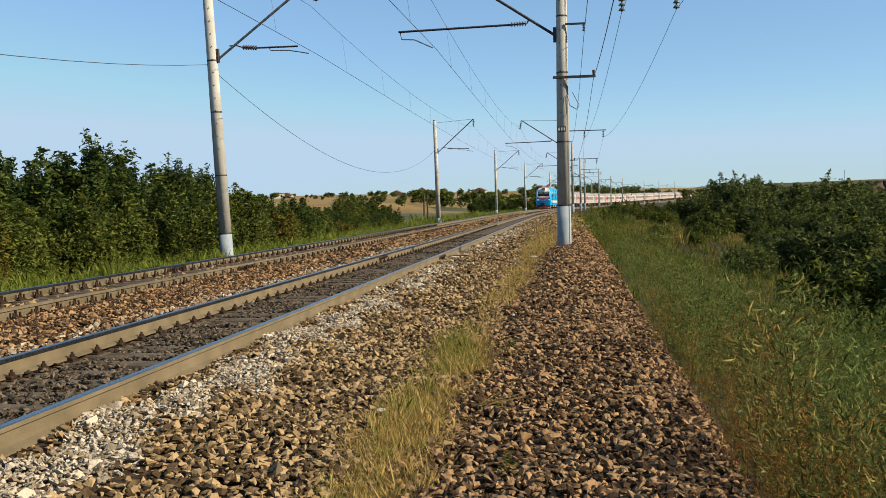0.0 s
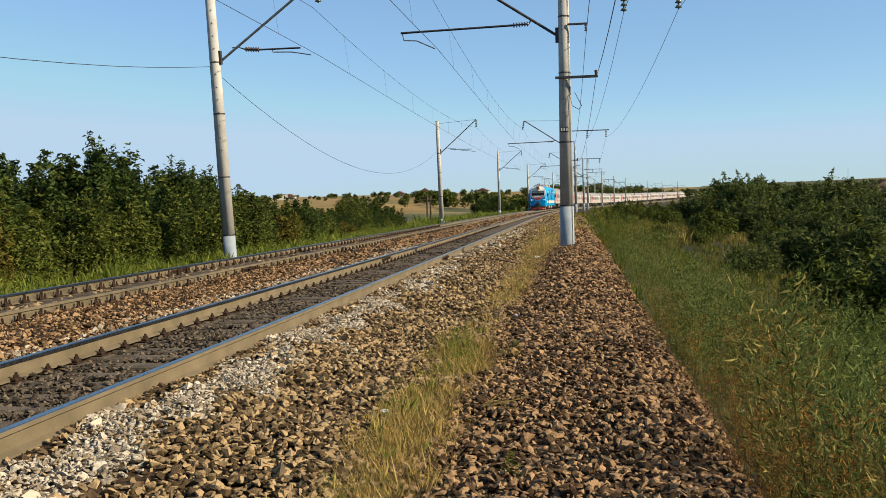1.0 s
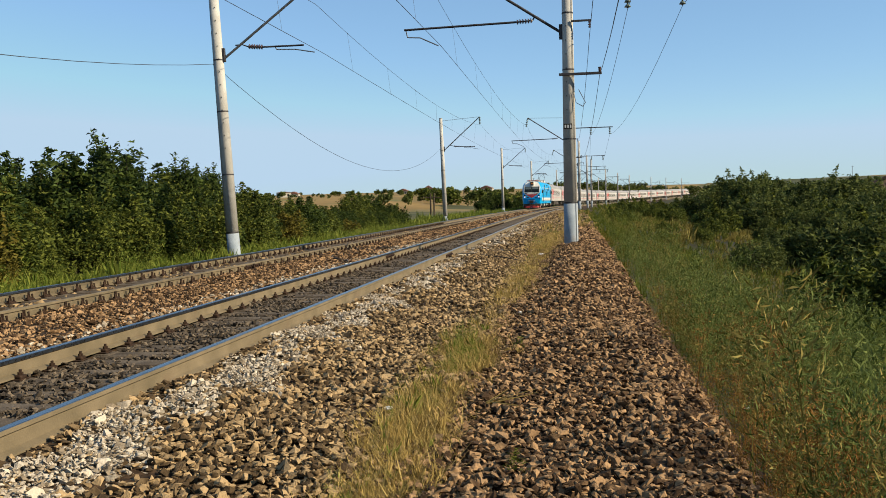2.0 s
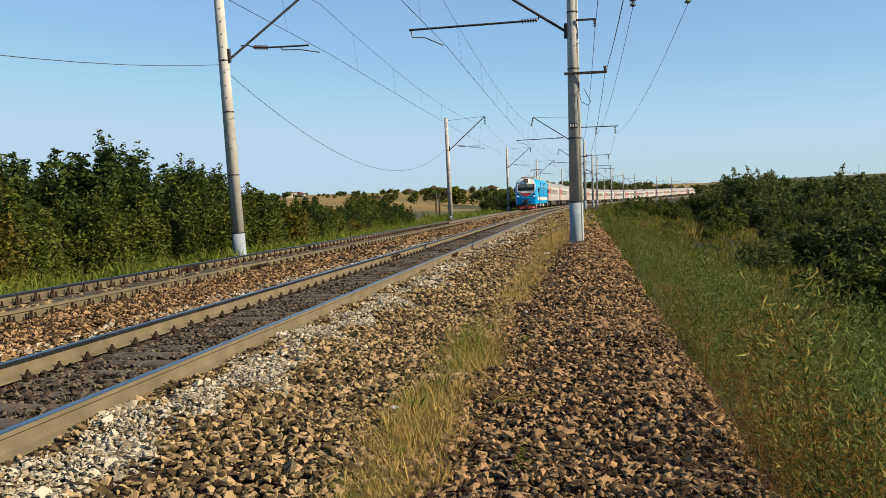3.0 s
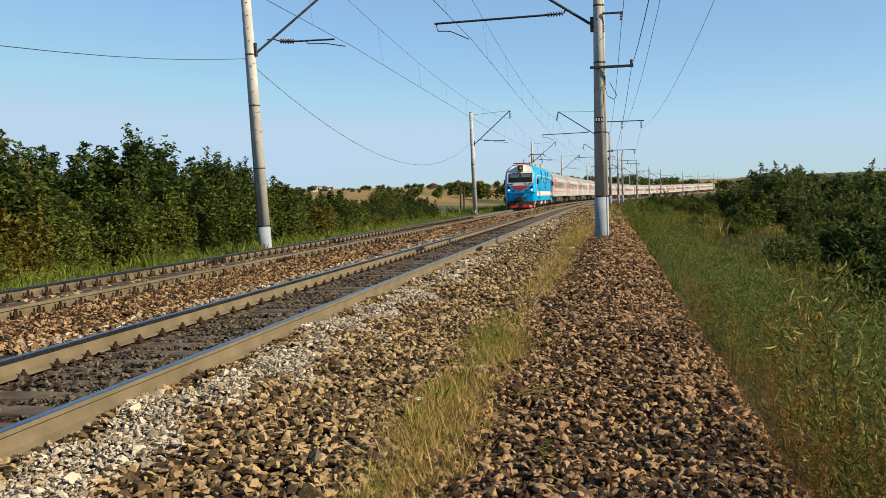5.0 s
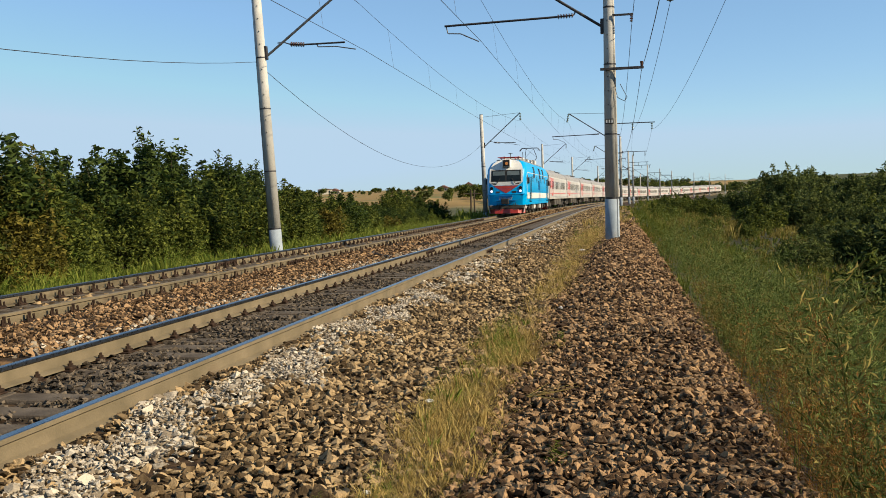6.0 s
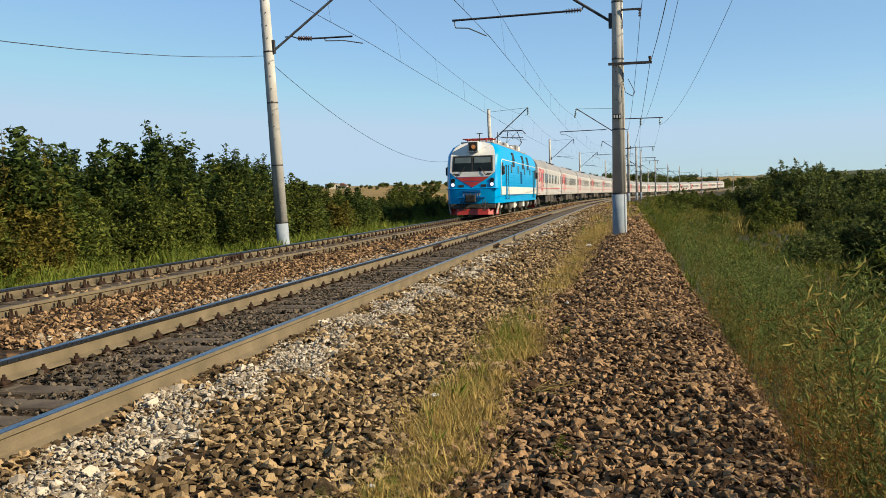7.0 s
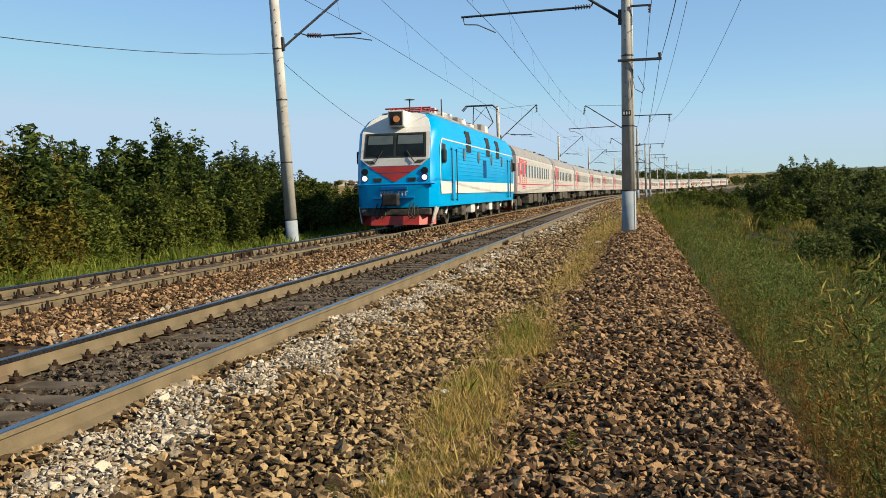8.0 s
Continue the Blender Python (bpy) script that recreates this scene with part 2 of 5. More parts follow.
def box(bm, x0, y0, z0, x1, y1, z1, bevel=0.0, mat=0):
    m = Matrix.Translation(((x0 + x1) / 2, (y0 + y1) / 2, (z0 + z1) / 2)) @ Matrix.Diagonal((x1 - x0, y1 - y0, z1 - z0, 1))
    g = bmesh.ops.create_cube(bm, size=1, matrix=m)
    es = {e for v in g["verts"] for e in v.link_edges}
    fs = {q for v in g["verts"] for q in v.link_faces}
    for q in fs:
        q.material_index = mat
    if bevel:
        for q in bmesh.ops.bevel(bm, geom=list(es), offset=bevel, segments=2, affect="EDGES", profile=0.5)["faces"]:
            q.material_index = mat
    return bm


def rod(bm, a, b, r0, r1=None, n=8, mat=0):
    a, b = Vector(a), Vector(b)
    d = b - a
    m = Matrix.Translation((a + b) / 2) @ d.to_track_quat("Z", "Y").to_matrix().to_4x4()
    g = bmesh.ops.create_cone(bm, cap_ends=True, segments=n, radius1=r0, radius2=r0 if r1 is None else r1, depth=d.length, matrix=m)
    for v in g["verts"]:
        for q in v.link_faces:
            q.material_index = mat
    return bm


def tube(bm, pts, r, n=6):
    for a, b in zip(pts[:-1], pts[1:]):
        rod(bm, a, b, r, n=n)
    return bm


def sheet(bm, pts, thick, axis, mat=0):
    """A flat plate: an outline of points, thickened along axis."""
    vs = [bm.verts.new(p) for p in pts]
    q = bm.faces.new(vs)
    q.material_index = mat
    g = bmesh.ops.extrude_face_region(bm, geom=[q])
    bmesh.ops.translate(bm, verts=[v for v in g["geom"] if isinstance(v, bmesh.types.BMVert)], vec=Vector(axis) * thick)
    for e in g["geom"]:
        if isinstance(e, bmesh.types.BMFace):
            e.material_index = mat
            for ed in e.edges:
                for f2 in ed.link_faces:
                    f2.material_index = mat
    return bm


def swept(name, profile, s_values, r, mat, parent=None, closed=True, z=0.0, picks=None):
    """A profile of (aside, up) swept along the line. picks: material index of each side of the profile."""
    prof = np.array(profile, float)
    n, m = len(prof), len(s_values)
    v = on_line(np.repeat(s_values, n), np.tile(prof[:, 0], m) + r, np.tile(prof[:, 1], m) + z)
    faces, idx = [], []
    for i in range(m - 1):
        for j in range(n if closed else n - 1):
            k = (j + 1) % n
            faces.append((i * n + j, i * n + k, (i + 1) * n + k, (i + 1) * n + j))
            idx.append(picks[j] if picks else 0)
    me = mesh_of(name, v, faces, mat)
    me.polygons.foreach_set("material_index", idx)
    ob = new(name, me)
    ob.parent = parent
    return ob


def scatter(name, templates, places, scales, turns, mat, tilt=0.0, seed=1, label="", category="", smooth=False):
    """One mesh of kind stuff out of many small pieces: templates are (verts, faces); places n x 3."""
    rng = np.random.default_rng(seed)
    which = rng.integers(0, len(templates), len(places))
    vs, loops, starts, totals, base, at = [], [], [], [], 0, 0
    for k, (tv, tf) in enumerate(templates):
        sel = np.where(which == k)[0]
        if not len(sel):
            continue
        tv = np.asarray(tv, float)
        c, s = np.cos(turns[sel]), np.sin(turns[sel])
        sc = np.asarray(scales)[sel]
        sc = sc[:, None] if sc.ndim == 1 else sc
        v = tv[None] * (sc[:, None, :] if sc.shape[1] == 3 else sc[:, None, :].repeat(3, 2))
        if tilt:
            a, b = rng.normal(0, tilt, len(sel)), rng.normal(0, tilt, len(sel))
            y, z = v[..., 1] * np.cos(a)[:, None] - v[..., 2] * np.sin(a)[:, None], v[..., 1] * np.sin(a)[:, None] + v[..., 2] * np.cos(a)[:, None]
            x, z2 = v[..., 0] * np.cos(b)[:, None] + z * np.sin(b)[:, None], -v[..., 0] * np.sin(b)[:, None] + z * np.cos(b)[:, None]
            v = np.stack([x, y, z2], -1)
        x, y = v[..., 0] * c[:, None] - v[..., 1] * s[:, None], v[..., 0] * s[:, None] + v[..., 1] * c[:, None]
        v = np.stack([x, y, v[..., 2]], -1) + places[sel][:, None, :]
        nf = len(tf[0])
        f = np.asarray(tf)[None] + (base + np.arange(len(sel)) * len(tv))[:, None, None]
        vs.append(v.reshape(-1, 3))
        loops.append(f.reshape(-1))
        cnt = len(sel) * len(tf)
        starts.append(at + np.arange(cnt) * nf)
        totals.append(np.full(cnt, nf))
        base += len(sel) * len(tv)
        at += cnt * nf
    me = bpy.data.meshes.new(name)
    V, L, S, T = np.concatenate(vs), np.concatenate(loops), np.concatenate(starts), np.concatenate(totals)
    me.vertices.add(len(V))
    me.vertices.foreach_set("co", V.astype(np.float32).ravel())
    me.loops.add(len(L))
    me.loops.foreach_set("vertex_index", L.astype(np.int32))
    me.polygons.add(len(S))
    me.polygons.foreach_set("loop_start", S.astype(np.int32))
    me.materials.append(mat)
    me.update(calc_edges=True)
    if smooth:
        me.shade_smooth()
    else:
        me.shade_flat()
    return tagged(new(name, me), label, category, "", "stuff")


# ---- ground ----
def hills(x, y):
    """Soft random swell of the land."""
    return (np.sin(x * 0.031 + 1.3) * np.cos(y * 0.027 + 0.4) + 0.6 * np.sin(x * 0.083 + y * 0.061) + 0.35 * np.sin(x * 0.21 - y * 0.17 + 2.0))


R_PROF = [-3000, -900, -300, -120, -40, -16, -9.5, -8.3, -7.2, 4.2, 4.8, 6.0, 9, 13, 20, 28, 45, 70, 110, 180, 320, 900, 3000]
Z_NEAR = [1, 0.5, 0.2, 0.0, -0.5, -0.8, -0.62, -0.6, -0.55, -0.60, -0.62, -1.0, -2.4, -4.0, -4.4, -4.1, -2.6, -0.4, 1.4, 2.6, 4.5, 17, 58]
Z_FAR = [1, 0.5, 0.2, 0.0, -0.5, -0.8, -0.62, -0.6, -0.55, -0.60, -0.60, -0.85, -1.4, -2.1, -3.1, -3.3, -2.2, -0.4, 1.4, 2.6, 4.5, 17, 58]


def ground_z(x, y):
    """The land: level on the far side of the line, falling into the valley on this side."""
    x, y = np.asarray(x, float).ravel(), np.asarray(y, float).ravel()
    s, r = line_of(x, y)
    z = np.interp(s, LINE_S, LINE_Z)
    amp = np.clip((np.abs(r + 1) - 9) / 40, 0, 1)
    far = np.clip((np.hypot(x, y) - 350) / 1500, 0, 1)
    w = np.clip((s - 40) / 45, 0, 1)
    w = w * w * (3 - 2 * w)
    rise = np.interp(r, R_PROF, Z_NEAR) * (1 - w) + np.interp(r, R_PROF, Z_FAR) * w
    left = np.clip((-r - 14) / 45, 0, 1)
    z = z * (1 - left) + np.minimum(-2.3 - 0.002 * np.hypot(x, y), -0.8) * left
    return z + rise + hills(x, y) * amp * np.where(r > 0, 0.7, 0.35) + far * np.where(r > 0, 6, 1)


def build_ground():
    def spread(a, b, fine, rate):
        v, d = [0.0], fine
        while v[-1] < b:
            v.append(v[-1] + d)
            d *= rate
        w, d = [0.0], fine
        while w[-1] > a:
            w.append(w[-1] - d)
            d *= rate
        return np.array(w[:0:-1] + v)
    us, ws = spread(-400, 4200, 0.8, 1.035), spread(-3000, 3000, 0.7, 1.045)
    h = radians(HEADING)
    U, Wd = np.meshgrid(us, ws, indexing="ij")
    X, Y = U * math.sin(h) + Wd * math.cos(h), U * math.cos(h) - Wd * math.sin(h)
    Z = ground_z(X, Y).reshape(X.shape)
    n = len(ws)
    i, j = np.meshgrid(np.arange(len(us) - 1), np.arange(n - 1), indexing="ij")
    a = (i * n + j).ravel()
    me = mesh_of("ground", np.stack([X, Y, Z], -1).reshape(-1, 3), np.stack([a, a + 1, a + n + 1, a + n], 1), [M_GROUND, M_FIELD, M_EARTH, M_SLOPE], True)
    cx, cy = (X[:-1, :-1] + X[1:, 1:]).ravel() / 2, (Y[:-1, :-1] + Y[1:, 1:]).ravel() / 2
    s, r = line_of(cx, cy)
    wob = hills(cx, cy) * 6
    pick = np.where((r + wob * 0.6 < -30) & (s > 62 + wob) & (r > -1500), 1, 0)
    # Mown field on the far right hills; its pale tone also stands for haze.
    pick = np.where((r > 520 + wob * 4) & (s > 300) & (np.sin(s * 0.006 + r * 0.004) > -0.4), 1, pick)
    pick = np.where((r > 11 + wob * 0.3) & (r < 420 + wob * 5), 2, pick)
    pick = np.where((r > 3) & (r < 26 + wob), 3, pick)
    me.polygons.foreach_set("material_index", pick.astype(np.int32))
    return tagged(new("ground", me), "dry grassy steppe falling into a bushy valley beside the embankment", "ground", "", "structure")


build_ground()

# ---- track bed, sleepers, rails ----
BED_S = np.concatenate([np.arange(-40, 40, 1.0), np.arange(40, 160, 4.0), np.arange(160, 700, 10.0)])
BED = [(-9.0, -0.75), (-7.6, -0.42), (-6.9, -0.20), (-5.0, -0.20), (-4.32, -0.20), (-4.0, -0.13), (-2.9, -0.14), (-1.75, -0.16), (-1.45, -0.23), (-0.1, -0.23), (0.1, -0.18), (0.9, -0.18),
       (1.6, -0.29), (2.5, -0.38), (3.3, -0.33), (4.2, -0.30), (4.6, -0.40), (5.0, -0.75)]
bed = swept("track_bed", BED, BED_S, 0, M_BALLAST, closed=False)
tagged(bed, "broad ballast bed of brown crushed stone under two tracks", "track bed", "", "structure")


def bed_z(r):
    return np.interp(r, [p[0] for p in BED], [p[1] for p in BED])


RAIL_PROF = [(-0.036, -0.004), (-0.030, 0.0), (0.030, 0.0), (0.036, -0.004), (0.036, -0.036), (0.010, -0.05), (0.010, -0.145), (0.075, -0.165), (0.075, -0.18),
             (-0.075, -0.18), (-0.075, -0.165), (-0.010, -0.145), (-0.010, -0.05), (-0.036, -0.036)]
RAIL_PICK = [1, 1, 1, 0, 0, 0, 0, 0, 0, 0, 0, 0, 0, 0]
RAIL_S = np.concatenate([np.arange(-40, 60, 1.0), np.arange(60, 200, 4.0), np.arange(200, 700, 8.0)])
RAILS = {"b1": (0.0, 0.0), "b2": (-1.59, 0.02), "a1": (-4.2, 0.03), "a2": (-5.79, 0.05)}
for key, (r, z) in RAILS.items():
    ob = swept("rail", RAIL_PROF, RAIL_S, r, [M_RAIL, M_RAILTOP], z=z, picks=[0] * 14 if key == "a1" else RAIL_PICK[:3] + [1 if key[1] == "2" else 0] + RAIL_PICK[4:])
    tagged(ob, "dusty tan steel rail with a shiny worn head" if key[0] == "b" else "brown dusty steel rail of the farther track", "rail", "rails", "structure")


# sleepers with their fastenings
def build_sleepers():
    for track, r, z, s0, s1, cnt in (("near", -0.795, -0.015, -6.0, 110.0, 0), ("far", -4.995, 0.04, -6.0, 110.0, 0)):
        bm = bmesh.new()
        box(bm, -1.35, -0.13, -0.36, 1.35, 0.13, -0.175, 0.02)
        for sx in (-0.795, 0.795):
            box(bm, sx - 0.2, -0.11, -0.19, sx + 0.2, 0.11, -0.165, 0.01)
        sl = bmesh_mesh("sleeper", bm, M_SLEEPER)
        fast = {}
        for sides in ((-1, 1), (1,), (-1,)):
            bm = bmesh.new()
            box(bm, -0.15 if -1 in sides else 0.0, -0.075, -0.16, 0.15 if 1 in sides else 0.0, 0.075, -0.148, 0.004)
            for e in sides:
                x = e * 0.105
                box(bm, x - 0.035, -0.05, -0.15, x + 0.035, 0.05, -0.115, 0.012)
                rod(bm, (x, 0, -0.13), (x, 0, -0.065), 0.014, n=6)
                rod(bm, (x, 0, -0.118), (x, 0, -0.09), 0.026, n=6)
                if track == "near":
                    continue
                rod(bm, (x, 0, -0.13), (x, 0, -0.028), 0.021, n=6)
                box(bm, x - 0.05, -0.10, -0.165, x + 0.05, 0.10, -0.135, 0.01)
                rod(bm, (x * 1.25, -0.075, -0.16), (x * 1.2, -0.062, -0.062), 0.017, n=5)
                rod(bm, (x * 1.25, 0.075, -0.16), (x * 1.2, 0.062, -0.062), 0.017, n=5)
            fast[sides] = bmesh_mesh("fastening", bm, M_RUST)
        k, s = 0, s0
        holder = thing("track_panel", Matrix(), "concrete sleepers with rusty bolted rail fastenings under the %s track" % track, "sleepers", "", "structure")
        while s < s1:
            ob = new("sleeper", sl)
            ob.parent = holder
            ob.matrix_basis = line_pose(s, r, z) @ pose(0, 0, random.uniform(-0.008, 0.004), 0, 0, random.uniform(-0.7, 0.7))
            if s < 62:
                for sx in (-0.795, 0.795):
                    fo = new("fastening", fast[(-1, 1) if track == "far" else (1,) if sx < 0 else (-1,)])
                    fo.parent = ob
                    fo.matrix_basis = pose(sx, 0, 0, 0, 0, random.uniform(-4, 4))
            s += 0.5
            k += 1


def bmesh_mesh(name, bm, mat, smooth=False):
    me = bpy.data.meshes.new(name)
    bmesh.ops.recalc_face_normals(bm, faces=bm.faces)
    bm.to_mesh(me)
    bm.free()
    for m in (mat if isinstance(mat, (list, tuple)) else [mat]):
        me.materials.append(m)
    if smooth:
        me.shade_smooth()
    return me


build_sleepers()

# rail joints: fishplates and the bond cable beside them
def rail_joint(s, r, z):
    ob = thing("rail_joint", line_pose(s, r, z), "dark rusty bolted fishplate joining two rail ends", "rail joint", "rail joints")
    bm = bmesh.new()
    for sx in (-1, 1):
        box(bm, sx * 0.024 - 0.012, -0.5, -0.13, sx * 0.024 + 0.012, 0.5, -0.05, 0.006)
    part("fishplate", bm, M_RUST, ob)
    for y in (-0.4, -0.22, -0.06, 0.1, 0.26, 0.42):
        bm = bmesh.new()
        rod(bm, (0.03, y, -0.09), (0.065, y, -0.09), 0.018, n=6)
        part("bolt", bm, M_RUST, ob)
    return ob


for s, r, z in ((24.6, 0.0, 0.0), (24.2, -1.59, 0.02), (20.6, -4.2, 0.03), (20.3, -5.79, 0.05)):
    rail_joint(s, r, z)

# ---- loose stones ----
def stone_templates(n, seed):
    rng = np.random.default_rng(seed)
    out = []
    for _ in range(n):
        bm = bmesh.new()
        pts = rng.normal(0, 1, (10, 3))
        pts = pts / (np.abs(pts) ** 6).sum(1)[:, None] ** (1 / 6) * rng.uniform(0.85, 1.02, (10, 1)) * np.array([1.0, rng.uniform(0.6, 0.95), rng.uniform(0.30, 0.58)]) * 0.47
        for p in pts:
            bm.verts.new(p)
        g = bmesh.ops.convex_hull(bm, input=bm.verts)
        bmesh.ops.delete(bm, geom=list({e for e in g["geom_interior"] if isinstance(e, bmesh.types.BMVert)}), context="VERTS")
        bmesh.ops.triangulate(bm, faces=bm.faces)
        bm.verts.index_update()
        out.append(([tuple(v.co) for v in bm.verts], [tuple(v.index for v in q.verts) for q in bm.faces]))
        bm.free()
    return out


STONES = stone_templates(24, 5)


def shoulder(s, r):
    """The spoil that is heaped along the shoulder towards the first pole."""
    return np.clip((s - 6) / 18, 0, 1) * np.clip((60 - s) / 20, 0, 1) * 0.34 * np.exp(-((r - 3.5) / 0.75) ** 2)


heap_r = np.array([2.3, 2.6, 2.9, 3.2, 3.5, 3.8, 4.1, 4.4, 4.6])
heap_s = np.arange(4, 62, 1.0)
hv = np.concatenate([on_line(s, heap_r, bed_z(heap_r) + shoulder(s, heap_r) - 0.01) for s in heap_s])
hf = [(i * 9 + j, i * 9 + j + 1, (i + 1) * 9 + j + 1, (i + 1) * 9 + j) for i in range(len(heap_s) - 1) for j in range(8)]
tagged(new("shoulder", mesh_of("shoulder", hv, hf, M_BALLAST)), "low heap of brown stone along the embankment edge", "shoulder", "", "structure")


def stones(name, s0, s1, r0, r1, density, size, mat, seed, label, lift=0.0, fade=None, heap=True):
    rng = np.random.default_rng(seed)
    n = int((s1 - s0) * (r1 - r0) * density)
    s, r = rng.uniform(s0, s1, n), rng.uniform(r0, r1, n)
    if fade is not None:
        keep = rng.uniform(0, 1, n) < fade(s, r)
        s, r = s[keep], r[keep]
        n = len(s)
    sz = size * rng.lognormal(0, 0.30, n)
    uneven = 0.02 * np.sin(s * 2.1 + r * 1.3) + 0.015 * np.sin(s * 4.7 - r * 5.1)
    p = on_line(s, r, bed_z(r) + (shoulder(s, r) if heap else 0) + lift + uneven + rng.uniform(-0.015, 0.05, n))
    return scatter(name, STONES, p, sz, rng.uniform(0, 6.28, n), mat, 0.42, seed, label, "stones")


def dust(s, r):
    """How far the stones are coated with pale dust: a ragged strip beside the rail."""
    n = np.sin(s * 1.7 + 2 * np.sin(s * 0.6)) * np.sin(r * 4 + s) + 0.5 * np.sin(s * 5.3 + r * 7)
    return np.clip((0.85 - np.abs(r - 0.5) / 0.5 + 0.6 * n) * 1.8, 0, 1)


dusty = lambda s, r: dust(s, r) * 0.8
brown = lambda s, r: 1 - 0.82 * dust(s, r)
stones("pale_ballast", 3.5, 22, 0.1, 1.45, 800, 0.07, M_STONE_DUST, 11, "pale dusty crushed stones along the rail", fade=dusty)
stones("pale_ballast", 22, 55, 0.1, 1.35, 110, 0.1, M_STONE_DUST, 12, "pale dusty crushed stones along the rail", fade=dusty)
stones("pale_chippings", 3.5, 15, 0.1, 1.3, 1500, 0.032, M_STONE_DUST, 10, "pale dusty chippings between the stones along the rail", 0.02, lambda s, r: np.clip(dust(s, r) * 1.5 - 0.6, 0, 1))
stones("brown_ballast", 3.5, 13, 0.1, 2.5, 950, 0.068, M_STONE_BROWN, 13, "brown angular crushed ballast stones", fade=brown)
stones("brown_ballast", 13, 30, 0.1, 2.5, 380, 0.082, M_STONE_BROWN, 14, "brown angular crushed ballast stones", fade=brown)
stones("brown_ballast", 30, 60, 0.1, 2.5, 90, 0.11, M_STONE_BROWN, 15, "brown angular crushed ballast stones", fade=brown)
stones("shoulder_ballast", 3.5, 13, 2.4, 4.75, 980, 0.065, M_STONE_RED, 16, "dark red brown crushed stones on the shoulder")
stones("shoulder_ballast", 13, 30, 2.4, 4.7, 420, 0.075, M_STONE_RED, 17, "dark red brown crushed stones on the shoulder")
stones("shoulder_ballast", 30, 60, 2.4, 4.6, 95, 0.11, M_STONE_RED, 18, "dark red brown crushed stones on the shoulder")
gap = lambda s, r: np.where(np.abs(((s / 0.5) % 1) - 0.0) < 0.24, 0.3, 1.0)
stones("track_ballast", 5, 20, -1.5, -0.1, 560, 0.055, M_STONE_GREY, 19, "oily dark grey stones between sleepers", 0.005, gap)
stones("track_ballast", 20, 45, -1.5, -0.1, 130, 0.07, M_STONE_GREY, 20, "oily dark grey stones between sleepers", 0.005, gap)
stones("middle_ballast", 8, 24, -4.1, -1.68, 400, 0.068, M_STONE_RED, 21, "red brown stones between the two tracks")
stones("middle_ballast", 24, 60, -4.1, -1.68, 80, 0.11, M_STONE_RED, 22, "red brown stones between the two tracks")
stones("middle_ballast", 8, 40, -2.5, -1.68, 180, 0.07, M_STONE_DUST, 23, "pale dusty stones beside the farther rail of the track")
stones("far_track_ballast", 12, 60, -5.7, -4.3, 110, 0.09, M_STONE_BROWN, 24, "brown stones between the rails of the farther track")

stones("far_ballast", 60, 120, 0.1, 4.4, 22, 0.17, M_STONE_BROWN, 25, "brown stones on the distant shoulder", 0.02, None, False)
stones("far_ballast", 60, 120, -4.1, -1.7, 16, 0.17, M_STONE_RED, 26, "brown stones between the distant tracks", 0.02, None, False)

stones("back_ballast", -5, 3.5, 0.1, 4.7, 70, 0.095, M_STONE_BROWN, 27, "brown crushed stones around the standing place")
stones("back_ballast", -5, 5, -1.5, -0.1, 60, 0.08, M_STONE_GREY, 28, "dark grey stones between sleepers")
stones("back_ballast", -5, 8, -4.1, -1.68, 40, 0.1, M_STONE_RED, 29, "red brown stones between the two tracks")

# single stones nearest the way, each one to pick up
single = [mesh_of("stone", np.array(tv) * 1.0, tf, M_STONE_RED) for tv, tf in STONES[:8]]
single2 = [mesh_of("stone", np.array(tv) * 1.0, tf, M_STONE_BROWN) for tv, tf in STONES[8:16]]
rs = np.random.default_rng(77)
for i in range(280):
    s, r = float(rs.uniform(4.3, 8.5)), float(rs.uniform(0.9, 4.4))
    ob = new("stone", (single if r > 2.5 else single2)[i % 8])
    ob.parent = bed
    k = float(0.085 * rs.lognormal(0, 0.25))
    p = on_line(s, r, bed_z(r) + shoulder(s, r) + 0.035)
    ob.matrix_basis = pose(*map(float, p), *map(float, rs.uniform(-40, 40, 2)), float(rs.uniform(0, 360))) @ Matrix.Diagonal((k, k, k, 1))

# ---- overhead line ----
RIGHT_S = [28.0, 79.0, 131.0, 174.0, 192.0, 252.0, 294.0, 326.0, 382.0, 425.0, 477.0]
LEFT_S = [-22.0, 28.8, 79.0, 131.0, 176.8, 230.0, 278.0, 326.0]
RIGHT_R = lambda s: 3.35 if s < 40 else 2.95 if s < 140 else 2.75
TOP = 9.75


def bell(bm, a, b, r, n=6):
    """A string of insulator discs from a to b."""
    a, b = Vector(a), Vector(b)
    rod(bm, a, b, r * 0.28, n=6)
    for i in range(n):
        p, q = a.lerp(b, (i + 0.25) / n), a.lerp(b, (i + 0.75) / n)
        rod(bm, p, q, r * 0.55, r, 12)


